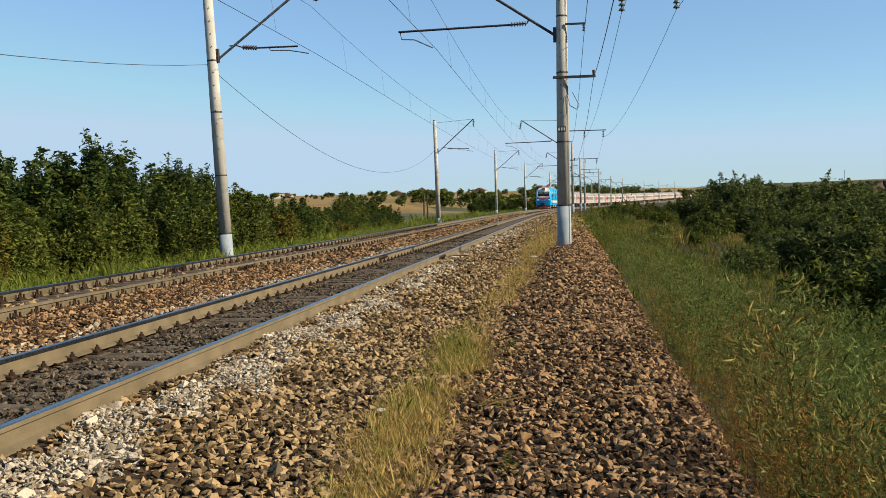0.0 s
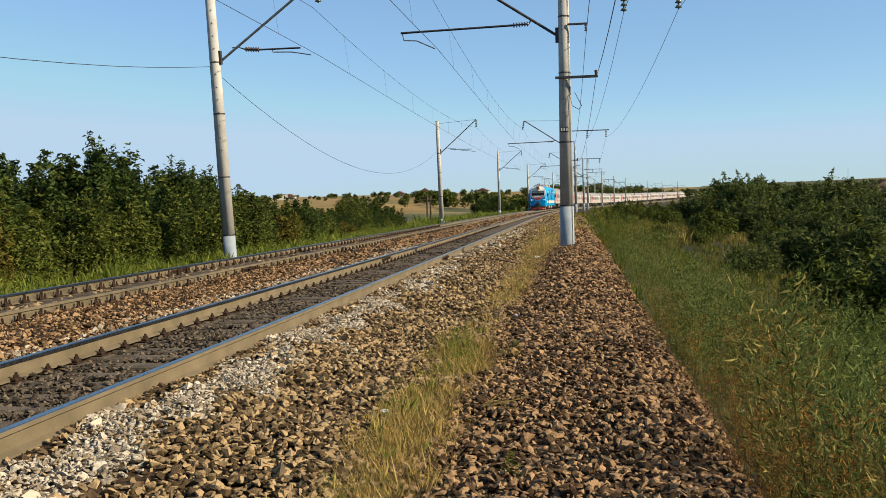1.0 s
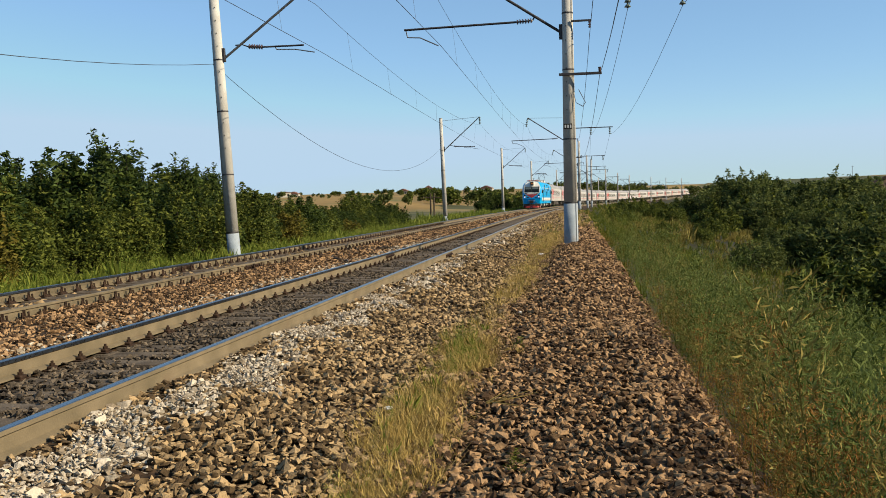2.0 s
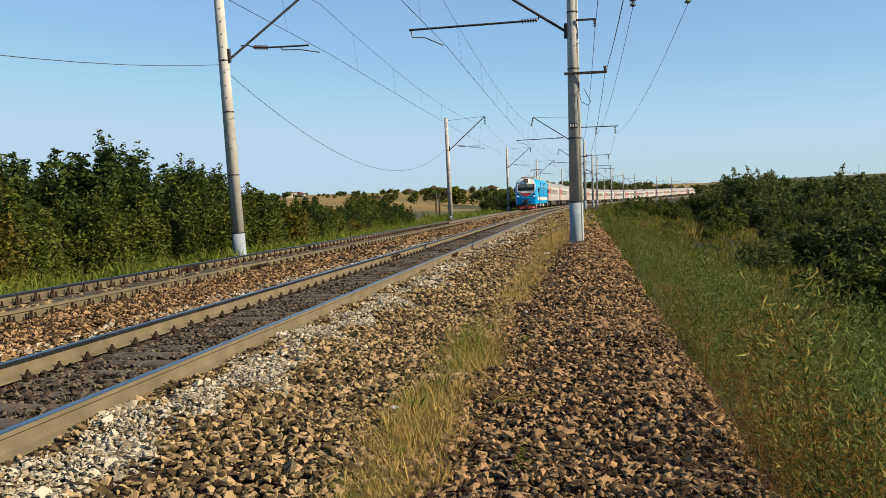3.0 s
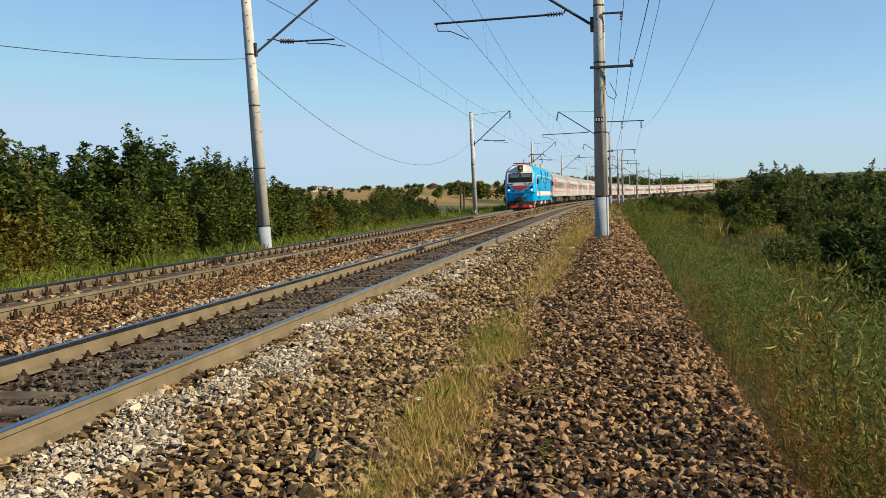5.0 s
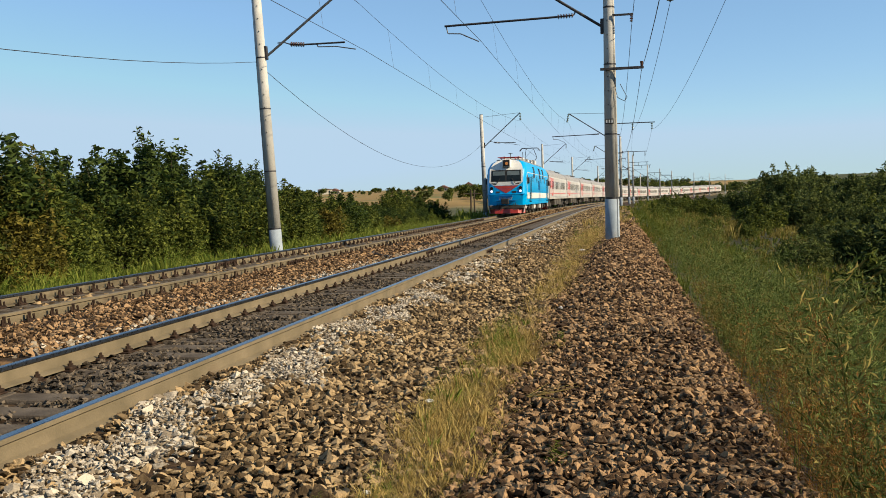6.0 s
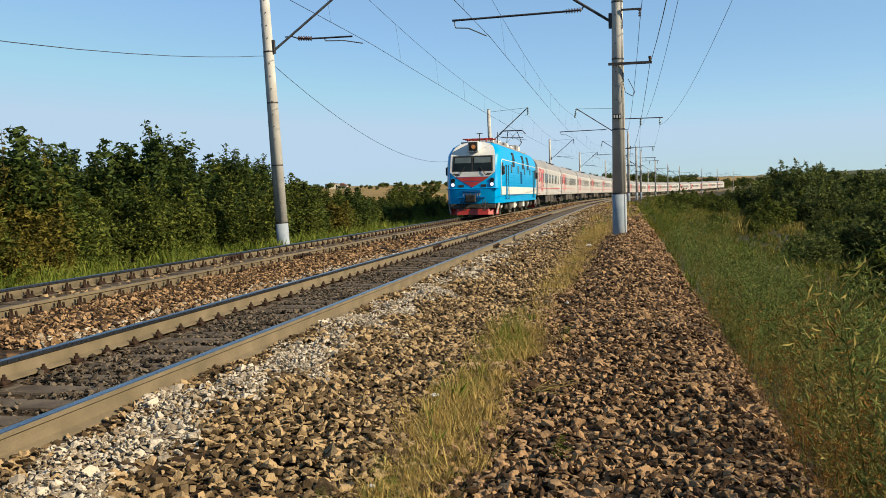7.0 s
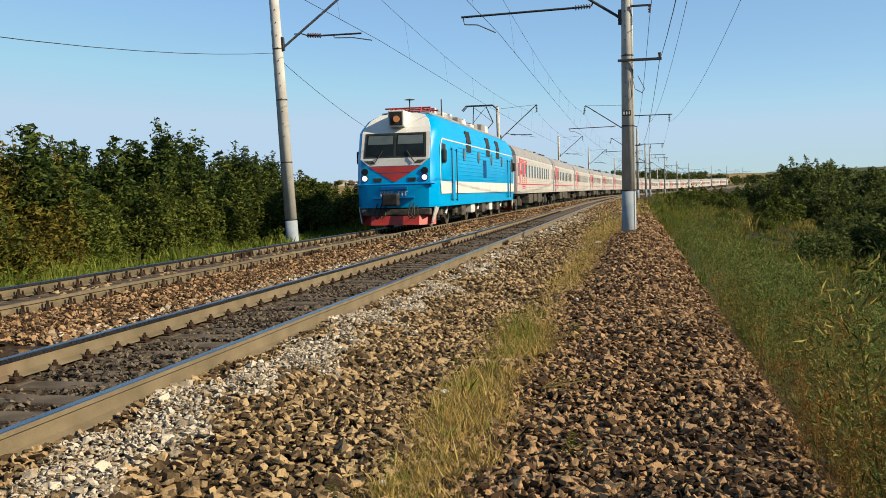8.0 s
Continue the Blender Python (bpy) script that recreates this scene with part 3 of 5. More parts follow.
def shaft_of(ob, wide):
    bm = bmesh.new()
    rod(bm, (0, 0, 1.15), (0, 0, TOP), 0.205, 0.145, 28)
    part("shaft", bm, M_CONCRETE, ob, smooth=True)
    bm = bmesh.new()
    rod(bm, (0, 0, -0.8), (0, 0, 1.15), 0.222, 0.212, 28)
    part("foot", bm, M_TARRED, ob, "pale blue painted foot of the pole", True)
    for z in (1.16, 3.1, 5.2, 6.9):
        bm = bmesh.new()
        rod(bm, (0, 0, z), (0, 0, z + 0.045), 0.215 - z * 0.0062, n=28)
        part("band", bm, M_STEEL, ob, "dark steel band")
    bm = bmesh.new()
    rod(bm, (0.0, 0, TOP), (0.0, 0, TOP + 0.04), 0.15, n=24)
    part("cap", bm, M_GALV, ob)
    bm = bmesh.new()
    rod(bm, (wide * 0.17, -0.16, 0.0), (wide * 0.12, -0.12, TOP - 0.2), 0.008, n=5)
    part("earth_wire", bm, M_WIRE, ob)
    for z in np.arange(4.0, 9.4, 0.42):
        bm = bmesh.new()
        k = 0.2 - 0.006 * z
        rod(bm, (wide * -0.06, -k, z), (wide * -0.06, -k - 0.02, z), 0.018, n=6)
        part("bolt", bm, M_STEEL, ob)


def left_pole(m, tip=(3.45, 9.72), drop=0.67):
    """Pole with a leaning bracket over the farther track; x points to the track."""
    ob = thing("catenary_pole", m, "grey concrete catenary pole with a steel bracket arm over the track", "pole", "catenary poles")
    shaft_of(ob, -1)
    arm = bmesh.new()
    rod(arm, (0.14, 0, 6.92), (tip[0], 0, tip[1]), 0.042, n=10)
    arm = part("bracket_arm", arm, M_GALV, ob, "leaning grey steel tube")
    bm = bmesh.new()
    box(bm, 0.1, -0.06, 6.85, 0.24, 0.06, 7.3, 0.015)
    part("hinge", bm, M_STEEL, arm)
    bm = bmesh.new()
    rod(bm, (0.1, 0, 9.55), (tip[0], 0, tip[1]), 0.014, n=6)
    part("tie_rod", bm, M_GALV, ob)
    bm = bmesh.new()
    bell(bm, (tip[0], 0, tip[1]), (tip[0], 0, tip[1] - drop), 0.11, 5)
    part("insulator", bm, M_GLASSINS, ob, "hanging string of greenish insulators", True)
    bm = bmesh.new()
    bell(bm, (1.05, 0, 7.28), (1.55, 0, 7.22), 0.085, 6)
    part("insulator", bm, M_INSUL, ob, "brown ribbed porcelain insulator", True)
    bm = bmesh.new()
    tube(bm, [(0.62, 0, 7.36), (0.85, 0, 7.36), (1.05, 0, 7.28)], 0.02)
    rod(bm, (1.55, 0, 7.22), (2.95, 0, 7.16), 0.03, n=8)
    part("registration_rod", bm, M_STEEL, ob)
    bm = bmesh.new()
    tube(bm, [(1.98, 0, 7.2), (2.02, 0, 7.1), (2.65, 0, 7.05), (3.3, 0, 6.9)], 0.018)
    part("steady_arm", bm, M_GALV, ob)
    return ob


def right_pole(m):
    """Pole with a long level rod over the nearer track (towards -x) and a crossarm with feeder insulators (towards +x)."""
    ob = thing("catenary_pole", m, "grey concrete catenary pole with level registration rod and feeder crossarm", "pole", "catenary poles")
    shaft_of(ob, 1)
    arm = bmesh.new()
    rod(arm, (-0.14, 0, 6.32), (-3.6, 0, 8.62), 0.042, n=10)
    arm = part("bracket_arm", arm, M_STEEL, ob, "leaning dark steel tube")
    bm = bmesh.new()
    box(bm, -0.26, -0.06, 6.15, -0.1, 0.06, 6.6, 0.015)
    part("hinge", bm, M_STEEL, arm)
    bm = bmesh.new()
    rod(bm, (-0.1, 0, 8.5), (-3.6, 0, 8.6), 0.014, n=6)
    part("tie_rod", bm, M_GALV, ob)
    bm = bmesh.new()
    bell(bm, (-3.6, 0, 8.6), (-3.75, 0, 7.85), 0.11, 5)
    part("insulator", bm, M_GLASSINS, ob, "hanging string of greenish insulators", True)
    bm = bmesh.new()
    bell(bm, (-1.05, 0, 6.76), (-1.55, 0, 6.74), 0.085, 6)
    part("insulator", bm, M_INSUL, ob, "brown ribbed porcelain insulator", True)
    bm = bmesh.new()
    tube(bm, [(-0.85, 0, 6.82), (-0.98, 0, 6.9), (-1.05, 0, 6.76)], 0.022)
    rod(bm, (-1.55, 0, 6.74), (-5.05, 0, 6.68), 0.034, n=8)
    part("registration_rod", bm, M_STEEL, ob)
    bm = bmesh.new()
    tube(bm, [(-5.0, 0, 6.68), (-4.95, 0, 6.45), (-4.55, 0, 6.42), (-3.98, 0, 6.15)], 0.018)
    part("steady_arm", bm, M_GALV, ob)
    bm = bmesh.new()
    box(bm, -0.22, -0.07, 7.54, 3.65, -0.02, 7.62, 0.01)
    cross = part("crossarm", bm, M_STEEL, ob, "long dark steel crossarm")
    for x in (1.8, 3.4):
        bm = bmesh.new()
        bell(bm, (x, -0.05, 7.54), (x, -0.05, 6.96), 0.105, 4)
        part("insulator", bm, M_GLASSINS, cross, "hanging string of greenish insulators", True)
    bm = bmesh.new()
    box(bm, -0.28, -0.26, 5.02, 1.0, -0.2, 5.1, 0.01)
    low = part("crossarm", bm, M_STEEL, ob, "short dark steel crossarm")
    bm = bmesh.new()
    rod(bm, (0.94, -0.23, 5.1), (0.94, -0.23, 5.24), 0.035, 0.05, 10)
    part("insulator", bm, M_INSUL, low)
    bm = bmesh.new()
    box(bm, 0.1, -0.2, 6.62, 0.72, -0.15, 6.68, 0.008)
    low = part("crossarm", bm, M_STEEL, ob, "short dark steel crossarm")
    bm = bmesh.new()
    bell(bm, (0.66, -0.18, 6.64), (0.66, -0.18, 6.42), 0.05, 3)
    part("insulator", bm, M_INSUL, low)
    bm = bmesh.new()
    tube(bm, [(0.15, -0.2, 4.5), (0.22, -0.24, 4.2), (0.42, -0.26, 4.08), (0.5, -0.22, 4.2), (0.3, -0.2, 4.6)], 0.01)
    part("cable_loop", bm, M_WIRE, ob)
    bm = bmesh.new()
    box(bm, -0.16, -0.235, 3.42, 0.09, -0.2, 3.58, 0.005)
    plate = part("number_plate", bm, M_BLACK, ob, "small black plate with pale marks")
    for x in (-0.115, -0.035, 0.045):
        bm = bmesh.new()
        box(bm, x - 0.022, -0.241, 3.455, x + 0.022, -0.236, 3.545)
        part("mark", bm, M_WHITE, plate)
    return ob


proto = right_pole(line_pose(28.0, 3.35, 0.08))
for s in RIGHT_S[1:]:
    copy_thing(proto, line_pose(s, RIGHT_R(s), -0.1) @ pose(0, 0, 0, random.uniform(-0.4, 0.4), random.uniform(-0.5, 0.5), 0))
left_pole(line_pose(28.8, -7.88, -0.65) @ pose(0, 0, 0, 0, -2.2, 0), (3.66, 9.3), 0.75)
proto = left_pole(line_pose(-22.0, -8.1, -0.65))
for s in LEFT_S[2:]:
    copy_thing(proto, line_pose(s, -8.1, -1.0 if s == 79.0 else -0.75) @ pose(0, 0, 0, random.uniform(-0.4, 0.4), -1.2 if s == 79.0 else random.uniform(-0.8, 0.2), 0))


def wire(name, pts, radius, label, mat=None):
    cu = bpy.data.curves.new(name, "CURVE")
    cu.dimensions, cu.bevel_depth, cu.bevel_resolution = "3D", radius, 1
    sp = cu.splines.new("POLY")
    sp.points.add(len(pts) - 1)
    for q, p in zip(sp.points, pts):
        q.co = (*map(float, p), 1)
    cu.materials.append(mat or M_WIRE)
    return tagged(new(name, cu), label, "wire")


def span(stops, sag, n=14):
    """Points of a wire over stops of (s, r, z), hanging by sag between them."""
    pts = []
    for (s0, r0, z0), (s1, r1, z1) in zip(stops[:-1], stops[1:]):
        for i in range(n):
            u = i / n
            pts.append(on_line(s0 + (s1 - s0) * u, r0 + (r1 - r0) * u, z0 + (z1 - z0) * u - 4 * sag * u * (1 - u)))
    s, r, z = stops[-1]
    pts.append(on_line(s, r, z))
    return pts


def overhead(stops_s, r_c, zig, z_mess, z_cont, label, lowered=()):
    con = [(s, r_c + zig * (1 if i % 2 else -1), z_cont) for i, s in enumerate(stops_s)]
    mes = [(s, r_c, z_mess - dict(lowered).get(s, 0.0)) for s in stops_s]
    wire("contact_wire", span(con, 0.06), 0.008, "dark contact wire over the %s track" % label)
    wire("messenger_wire", span(mes, 0.75), 0.007, "sagging carrier wire over the %s track" % label)
    for (s0, r0, z0), (s1, r1, z1), m0, m1 in zip(con[:5], con[1:6], mes[:5], mes[1:6]):
        for u in (0.08, 0.22, 0.36, 0.5, 0.64, 0.78, 0.92):
            s = s0 + (s1 - s0) * u
            zc = z_cont - 4 * 0.06 * u * (1 - u)
            zm = m0[2] + (m1[2] - m0[2]) * u - 4 * 0.75 * u * (1 - u)
            wire("dropper", [on_line(s, r0 + (r1 - r0) * u, zc), on_line(s, r_c, zm)], 0.0035, "thin dropper between carrier and contact wire")


overhead([-24.0] + RIGHT_S[:4] + RIGHT_S[5:9], -0.75, 0.2, 7.9, 6.22, "nearer")
overhead(LEFT_S, -4.75, 0.2, 8.3, 6.32, "farther", ((28.8, 0.4), (79.0, 0.25)))
for x in (1.8, 3.4):
    wire("feeder_wire", span([(-24.0, 3.35 + x, 7.03)] + [(s, RIGHT_R(s) + x, 7.03 if s < 40 else 6.87) for s in RIGHT_S[:4] + RIGHT_S[5:]], 0.8), 0.008, "feeder wire hung on crossarm insulators")
wire("signal_wire", span([(-24.0, 4.0, 6.45)] + [(s, RIGHT_R(s) + 0.66, 6.35) for s in RIGHT_S[:4] + RIGHT_S[5:]], 0.9), 0.008, "thin wire along the pole row")
wire("signal_wire", span([(-24.0, 4.2, 5.3)] + [(s, RIGHT_R(s) + 0.94, 5.1) for s in RIGHT_S[:4]], 1.0), 0.008, "thin wire along the pole row")
wire("slack_cable", span([(s, -8.35, 6.15) for s in LEFT_S[:2]], 2.1, 24) + span([(s, -8.35, 6.15) for s in LEFT_S[1:3]], 2.7, 24)[1:], 0.009, "slack black cable hanging between poles")
cab = [on_line(24.9 + 0.35 * math.sin(i * 0.7), 0.1 + i * 0.24, bed_z(0.1 + i * 0.24) + 0.07 + 0.03 * math.sin(i * 1.3)) for i in range(13)]
tagged(wire("bond_cable", cab, 0.018, "black bond cable lying on the ballast towards the pole", M_BLACK), "", "cable")
cab = [on_line(22.0 + i * 0.35, -2.2 - i * 0.16 + 0.1 * math.sin(i), -0.07 + 0.02 * math.sin(i * 2.1)) for i in range(9)]
tagged(wire("bond_cable", cab, 0.02, "black cable lying on ballast between the tracks", M_BLACK), "", "cable")

# ---- train ----
SPEED, NOSE, RADIUS = 18.754, 31.19, 0.6


def lofted(bm, levels, seg_mats=None):
    """levels: rings of equal length, closed; skinned together and capped."""
    rings = [[bm.verts.new(p) for p in ring] for ring in levels]
    n = len(rings[0])
    for k, (a, b) in enumerate(zip(rings[:-1], rings[1:])):
        for j in range(n):
            q = bm.faces.new((a[j], a[(j + 1) % n], b[(j + 1) % n], b[j]))
            if seg_mats:
                q.material_index = seg_mats(k, j)
    bm.faces.new(rings[0][::-1])
    bm.faces.new(rings[-1])
    return bm


def wheelset(parent, y, radius, name="wheelset"):
    bm = bmesh.new()
    rod(bm, (-0.9, 0, 0), (0.9, 0, 0), 0.085, n=12)
    for sx in (-0.795, 0.795):
        rod(bm, (sx - 0.065, 0, 0), (sx + 0.065, 0, 0), radius, n=28)
        rod(bm, (sx + (-0.09 if sx > 0 else 0.06), 0, 0), (sx + (-0.06 if sx > 0 else 0.09), 0, 0), radius + 0.03, n=28)
        for a in range(4):
            c, s = math.cos(a * math.pi / 2), math.sin(a * math.pi / 2)
            o = 0.066 if sx > 0 else -0.066
            rod(bm, (sx + o, c * radius * 0.55, s * radius * 0.55), (sx + o * 1.25, c * radius * 0.55, s * radius * 0.55), 0.05, n=8)
    ob = part(name, bm, M_GREASE, parent, "dusty steel wheels on one axle")
    ob.matrix_basis = pose(0, y, radius)
    wheelsets.append((ob, y, radius))
    return ob


wheelsets = []
LEVEL_Z = [0.78, 1.60, 1.66, 2.55, 3.52, 3.70, 4.02, 4.22, 4.32]
LEVEL_W = [1.50, 1.53, 1.55, 1.55, 1.545, 1.50, 1.36, 1.10, 0.70]
LEVEL_Y = [10.86, 10.93, 10.82, 10.72, 10.42, 10.25, 9.85, 9.50, 9.2]


def nose_y(z):
    return -float(np.interp(z, LEVEL_Z, LEVEL_Y))


def plate_on_nose(bm, outline, off, mat=0):
    """A thin plate that follows the nose: outline of (x, z)."""
    outer = [bm.verts.new((x, nose_y(z) - off, z)) for x, z in outline]
    inner = [bm.verts.new((x, nose_y(z) + 0.03, z)) for x, z in outline]
    n = len(outline)
    for q in (bm.faces.new(outer), bm.faces.new(inner[::-1])):
        q.material_index = mat
    for j in range(n):
        bm.faces.new((outer[j], inner[j], inner[(j + 1) % n], outer[(j + 1) % n])).material_index = mat
    return bm


def build_locomotive():
    ob = thing("locomotive", Matrix(), "bright blue and white electric locomotive with a red chevron nose", "locomotive")
    bm = bmesh.new()
    rings = []
    for z, w, y in zip(LEVEL_Z, LEVEL_W, LEVEL_Y):
        half = [(-w, -y + 0.75), (-w + 0.06, -y + 0.32), (-w + 0.24, -y + 0.06), (-w + 0.5, -y), (w - 0.5, -y), (w - 0.24, -y + 0.06), (w - 0.06, -y + 0.32), (w, -y + 0.75)]
        ring = half + [(-x, -yy) for x, yy in half]
        rings.append([(x, yy, z) for x, yy in ring])
    lofted(bm, rings)
    body = part("body", bm, M_BLUE, ob, "bright blue painted locomotive body", True)
    body.data.set_sharp_from_angle(angle=radians(38))
    # nose: white mask, visor, chevron
    bm = bmesh.new()
    plate_on_nose(bm, [(-1.28, 2.55), (1.28, 2.55), (0.98, 2.30), (-0.98, 2.30)], 0.012)
    plate_on_nose(bm, [(-1.28, 3.52), (1.28, 3.52), (1.29, 2.55), (-1.29, 2.55)], 0.012)
    plate_on_nose(bm, [(-1.24, 3.70), (1.24, 3.70), (1.28, 3.52), (-1.28, 3.52)], 0.012)
    part("front_mask", bm, M_WHITE, ob, "off white surround of the windscreen")
    bm = bmesh.new()
    plate_on_nose(bm, [(-1.10, 4.02), (1.10, 4.02), (1.25, 3.70), (-1.25, 3.70)], 0.015)
    plate_on_nose(bm, [(-0.86, 4.22), (0.86, 4.22), (1.10, 4.02), (-1.10, 4.02)], 0.015)
    plate_on_nose(bm, [(-0.5, 4.32), (0.5, 4.32), (0.86, 4.22), (-0.86, 4.22)], 0.015)
    part("visor", bm, M_WHITE, ob, "sloping off white roof visor")
    bm = bmesh.new()
    plate_on_nose(bm, [(-0.97, 2.28), (0.97, 2.28), (0.60, 2.05), (-0.60, 2.05)], 0.02)
    part("chevron", bm, M_REDPAINT, ob, "red chevron band")
    bm = bmesh.new()
    plate_on_nose(bm, [(-0.55, 2.02), (0.55, 2.02), (0.0, 1.70)], 0.02)
    part("chevron", bm, M_REDPAINT, ob, "red chevron tip")
    # windscreen
    bm = bmesh.new()
    plate_on_nose(bm, [(-1.14, 3.50), (1.14, 3.50), (1.17, 2.60), (-1.17, 2.60)], 0.026)
    screen = part("windscreen", bm, M_BLACK, ob, "black framed two pane windscreen")
    for sx in (-1, 1):
        bm = bmesh.new()
        plate_on_nose(bm, [(sx * 0.05, 3.44), (sx * 1.07, 3.44), (sx * 1.10, 2.66), (sx * 0.05, 2.66)], 0.034)
        part("pane", bm, M_WINDOW, screen)
        bm = bmesh.new()
        plate_on_nose(bm, [(sx * 0.09, 3.41), (sx * 1.02, 3.41), (sx * 1.04, 3.09), (sx * 0.09, 3.09)], 0.038)
        part("blind", bm, M_BLIND, screen, "pale sun blind behind the glass")
        bm = bmesh.new()
        tube(bm, [(sx * 0.75, nose_y(2.42) - 0.05, 2.42), (sx * 0.62, nose_y(2.6) - 0.07, 2.6), (sx * 0.45, nose_y(2.85) - 0.07, 2.85)], 0.018)
        part("wiper", bm, M_BLACK, screen)
        bm = bmesh.new()
        for a in range(2):
            z, r = (2.10, 0.13) if a == 0 else (1.86, 0.13)
            rod(bm, (sx * 1.12, nose_y(z) + 0.05, z), (sx * 1.12, nose_y(z) - 0.04, z), r, n=20)
        part("lamp_housing", bm, M_BLACK, ob)
        bm = bmesh.new()
        rod(bm, (sx * 1.12, nose_y(1.86) - 0.03, 1.86), (sx * 1.12, nose_y(1.86) - 0.055, 1.86), 0.10, n=20)
        part("marker_lamp", bm, M_MARKER, ob, "lit white marker lamp")
        bm = bmesh.new()
        rod(bm, (sx * 1.12, nose_y(2.1) - 0.03, 2.10), (sx * 1.12, nose_y(2.1) - 0.055, 2.10), 0.10, n=20)
        part("marker_lamp", bm, M_WINDOW, ob, "unlit dark marker lamp")
        bm = bmesh.new()
        plate_on_nose(bm, [(sx * 0.48, 1.86), (sx * 0.80, 1.86), (sx * 0.78, 1.72), (sx * 0.50, 1.72)], 0.02)
        part("step_recess", bm, M_BLACK, ob)
        bm = bmesh.new()
        plate_on_nose(bm, [(sx * 0.85, 2.50), (sx * 1.15, 2.50), (sx * 0.98, 2.38), (sx * 0.72, 2.38)], 0.02)
        part("vent_grille", bm, M_GREASE, ob)
    bm = bmesh.new()
    box(bm, -0.5, nose_y(1.5) - 0.05, 1.42, 0.5, nose_y(1.5) + 0.1, 1.55, 0.02)
    part("foot_ledge", bm, M_DEEP, ob)
    bm = bmesh.new()
    box(bm, -0.75, nose_y(1.1) - 0.09, 1.10, 0.75, nose_y(1.1) + 0.1, 1.15, 0.01)
    part("foot_ledge", bm, M_DEEP, ob)
    bm = bmesh.new()
    box(bm, -1.5, nose_y(1.62) - 0.045, 1.60, 1.5, nose_y(1.62) + 0.1, 1.64, 0.012)
    part("nose_ledge", bm, M_DEEP, ob)
    for i in range(8):
        if i == 4:
            continue
        bm = bmesh.new()
        x = -0.52 + i * 0.132
        box(bm, x, nose_y(1.3) - 0.018, 1.20, x + 0.035, nose_y(1.3) + 0.02, 1.37)
        box(bm, x, nose_y(1.3) - 0.018, 1.335, x + 0.09, nose_y(1.3) + 0.02, 1.37)
        part("mark", bm, M_COACH, ob, "pale painted mark")
    bm = bmesh.new()
    box(bm, -0.27, -10.52, 3.72, 0.33, -9.2, 4.32, 0.03)
    hl = part("headlight_box", bm, M_WHITE, ob, "off white headlight housing")
    bm = bmesh.new()
    box(bm, -0.21, -10.56, 3.78, 0.27, -10.5, 4.27, 0.015)
    part("headlight_face", bm, M_BLACK, hl)
    bm = bmesh.new()
    rod(bm, (0.06, -10.56, 4.0), (0.06, -10.585, 4.0), 0.12, n=20)
    part("headlight", bm, M_LAMP, hl, "lit amber headlight")
    # coupler, hoses, plough
    for end in (-1, 1):
        bm = bmesh.new()
        box(bm, -0.2, min(end * 10.7, end * 11.3), 0.9, 0.2, max(end * 10.7, end * 11.3), 1.25, 0.05)
        box(bm, -0.33, min(end * 11.2, end * 11.45), 0.85, 0.27, max(end * 11.2, end * 11.45), 1.3, 0.06)
        part("coupler", bm, M_BLACK, ob)
        for x in (-0.62, -0.45, 0.62, 0.75):
            bm = bmesh.new()
            y = end * 10.98
            tube(bm, [(x, y, 0.95), (x - 0.1, y + end * 0.1, 0.55), (x, y + end * 0.14, 0.38), (x + 0.14, y + end * 0.1, 0.5), (x + 0.12, y, 0.85)], 0.027)
            part("hose", bm, M_BLACK, ob)
        bm = bmesh.new()
        for x0, y0, x1, y1 in ((-1.4, 10.3, -0.9, 10.85), (-0.9, 10.85, 0.9, 10.85), (0.9, 10.85, 1.4, 10.3)):
            vs = [bm.verts.new((x0, end * y0, 0.48)), bm.verts.new((x1, end * y1, 0.48)), bm.verts.new((x1, end * (y1 + 0.08), 0.15)), bm.verts.new((x0, end * (y0 + 0.08), 0.15))]
            q = bm.faces.new(vs)
            g = bmesh.ops.extrude_face_region(bm, geom=[q])
            bmesh.ops.translate(bm, verts=[v for v in g["geom"] if isinstance(v, bmesh.types.BMVert)], vec=(0, -end * 0.03, 0))
        part("rail_guard", bm, M_REDPAINT, ob, "red painted rail guard")
        bm = bmesh.new()
        box(bm, -1.3, min(end * 10.4, end * 10.85), 0.5, 1.3, max(end * 10.4, end * 10.85), 0.74, 0.03)
        part("buffer_beam", bm, M_GREASE, ob)
        for sx in (-1, 1):
            bm = bmesh.new()
            vs = [(sx * 1.42, end * 10.6, 0.8), (sx * 1.42, end * 9.9, 0.8), (sx * 1.3, end * 10.45, 0.22), (sx * 1.3, end * 10.7, 0.22)]
            sheet(bm, vs, 0.04, (sx, 0, 0))
            part("step_plate", bm, M_COACH, ob, "pale grey entrance step plate")
    # sides
    for sx in (-1, 1):
        def side(name, y0, z0, y1, z1, mat, t=0.012, label="", parent=ob, bev=0.0, lean=0.0):
            b = bmesh.new()
            x0, x1 = sx * 1.50, sx * (1.552 + t)
            box(b, min(x0, x1), y0, z0, max(x0, x1), y1, z1, bev)
            return part(name, b, mat, parent, label)
        side("white_band", -10.0, 1.25, 10.0, 1.72, M_WHITE, 0.008, "broad off white band")
        side("white_line", -9.7, 3.26, 9.7, 3.31, M_WHITE, 0.008)
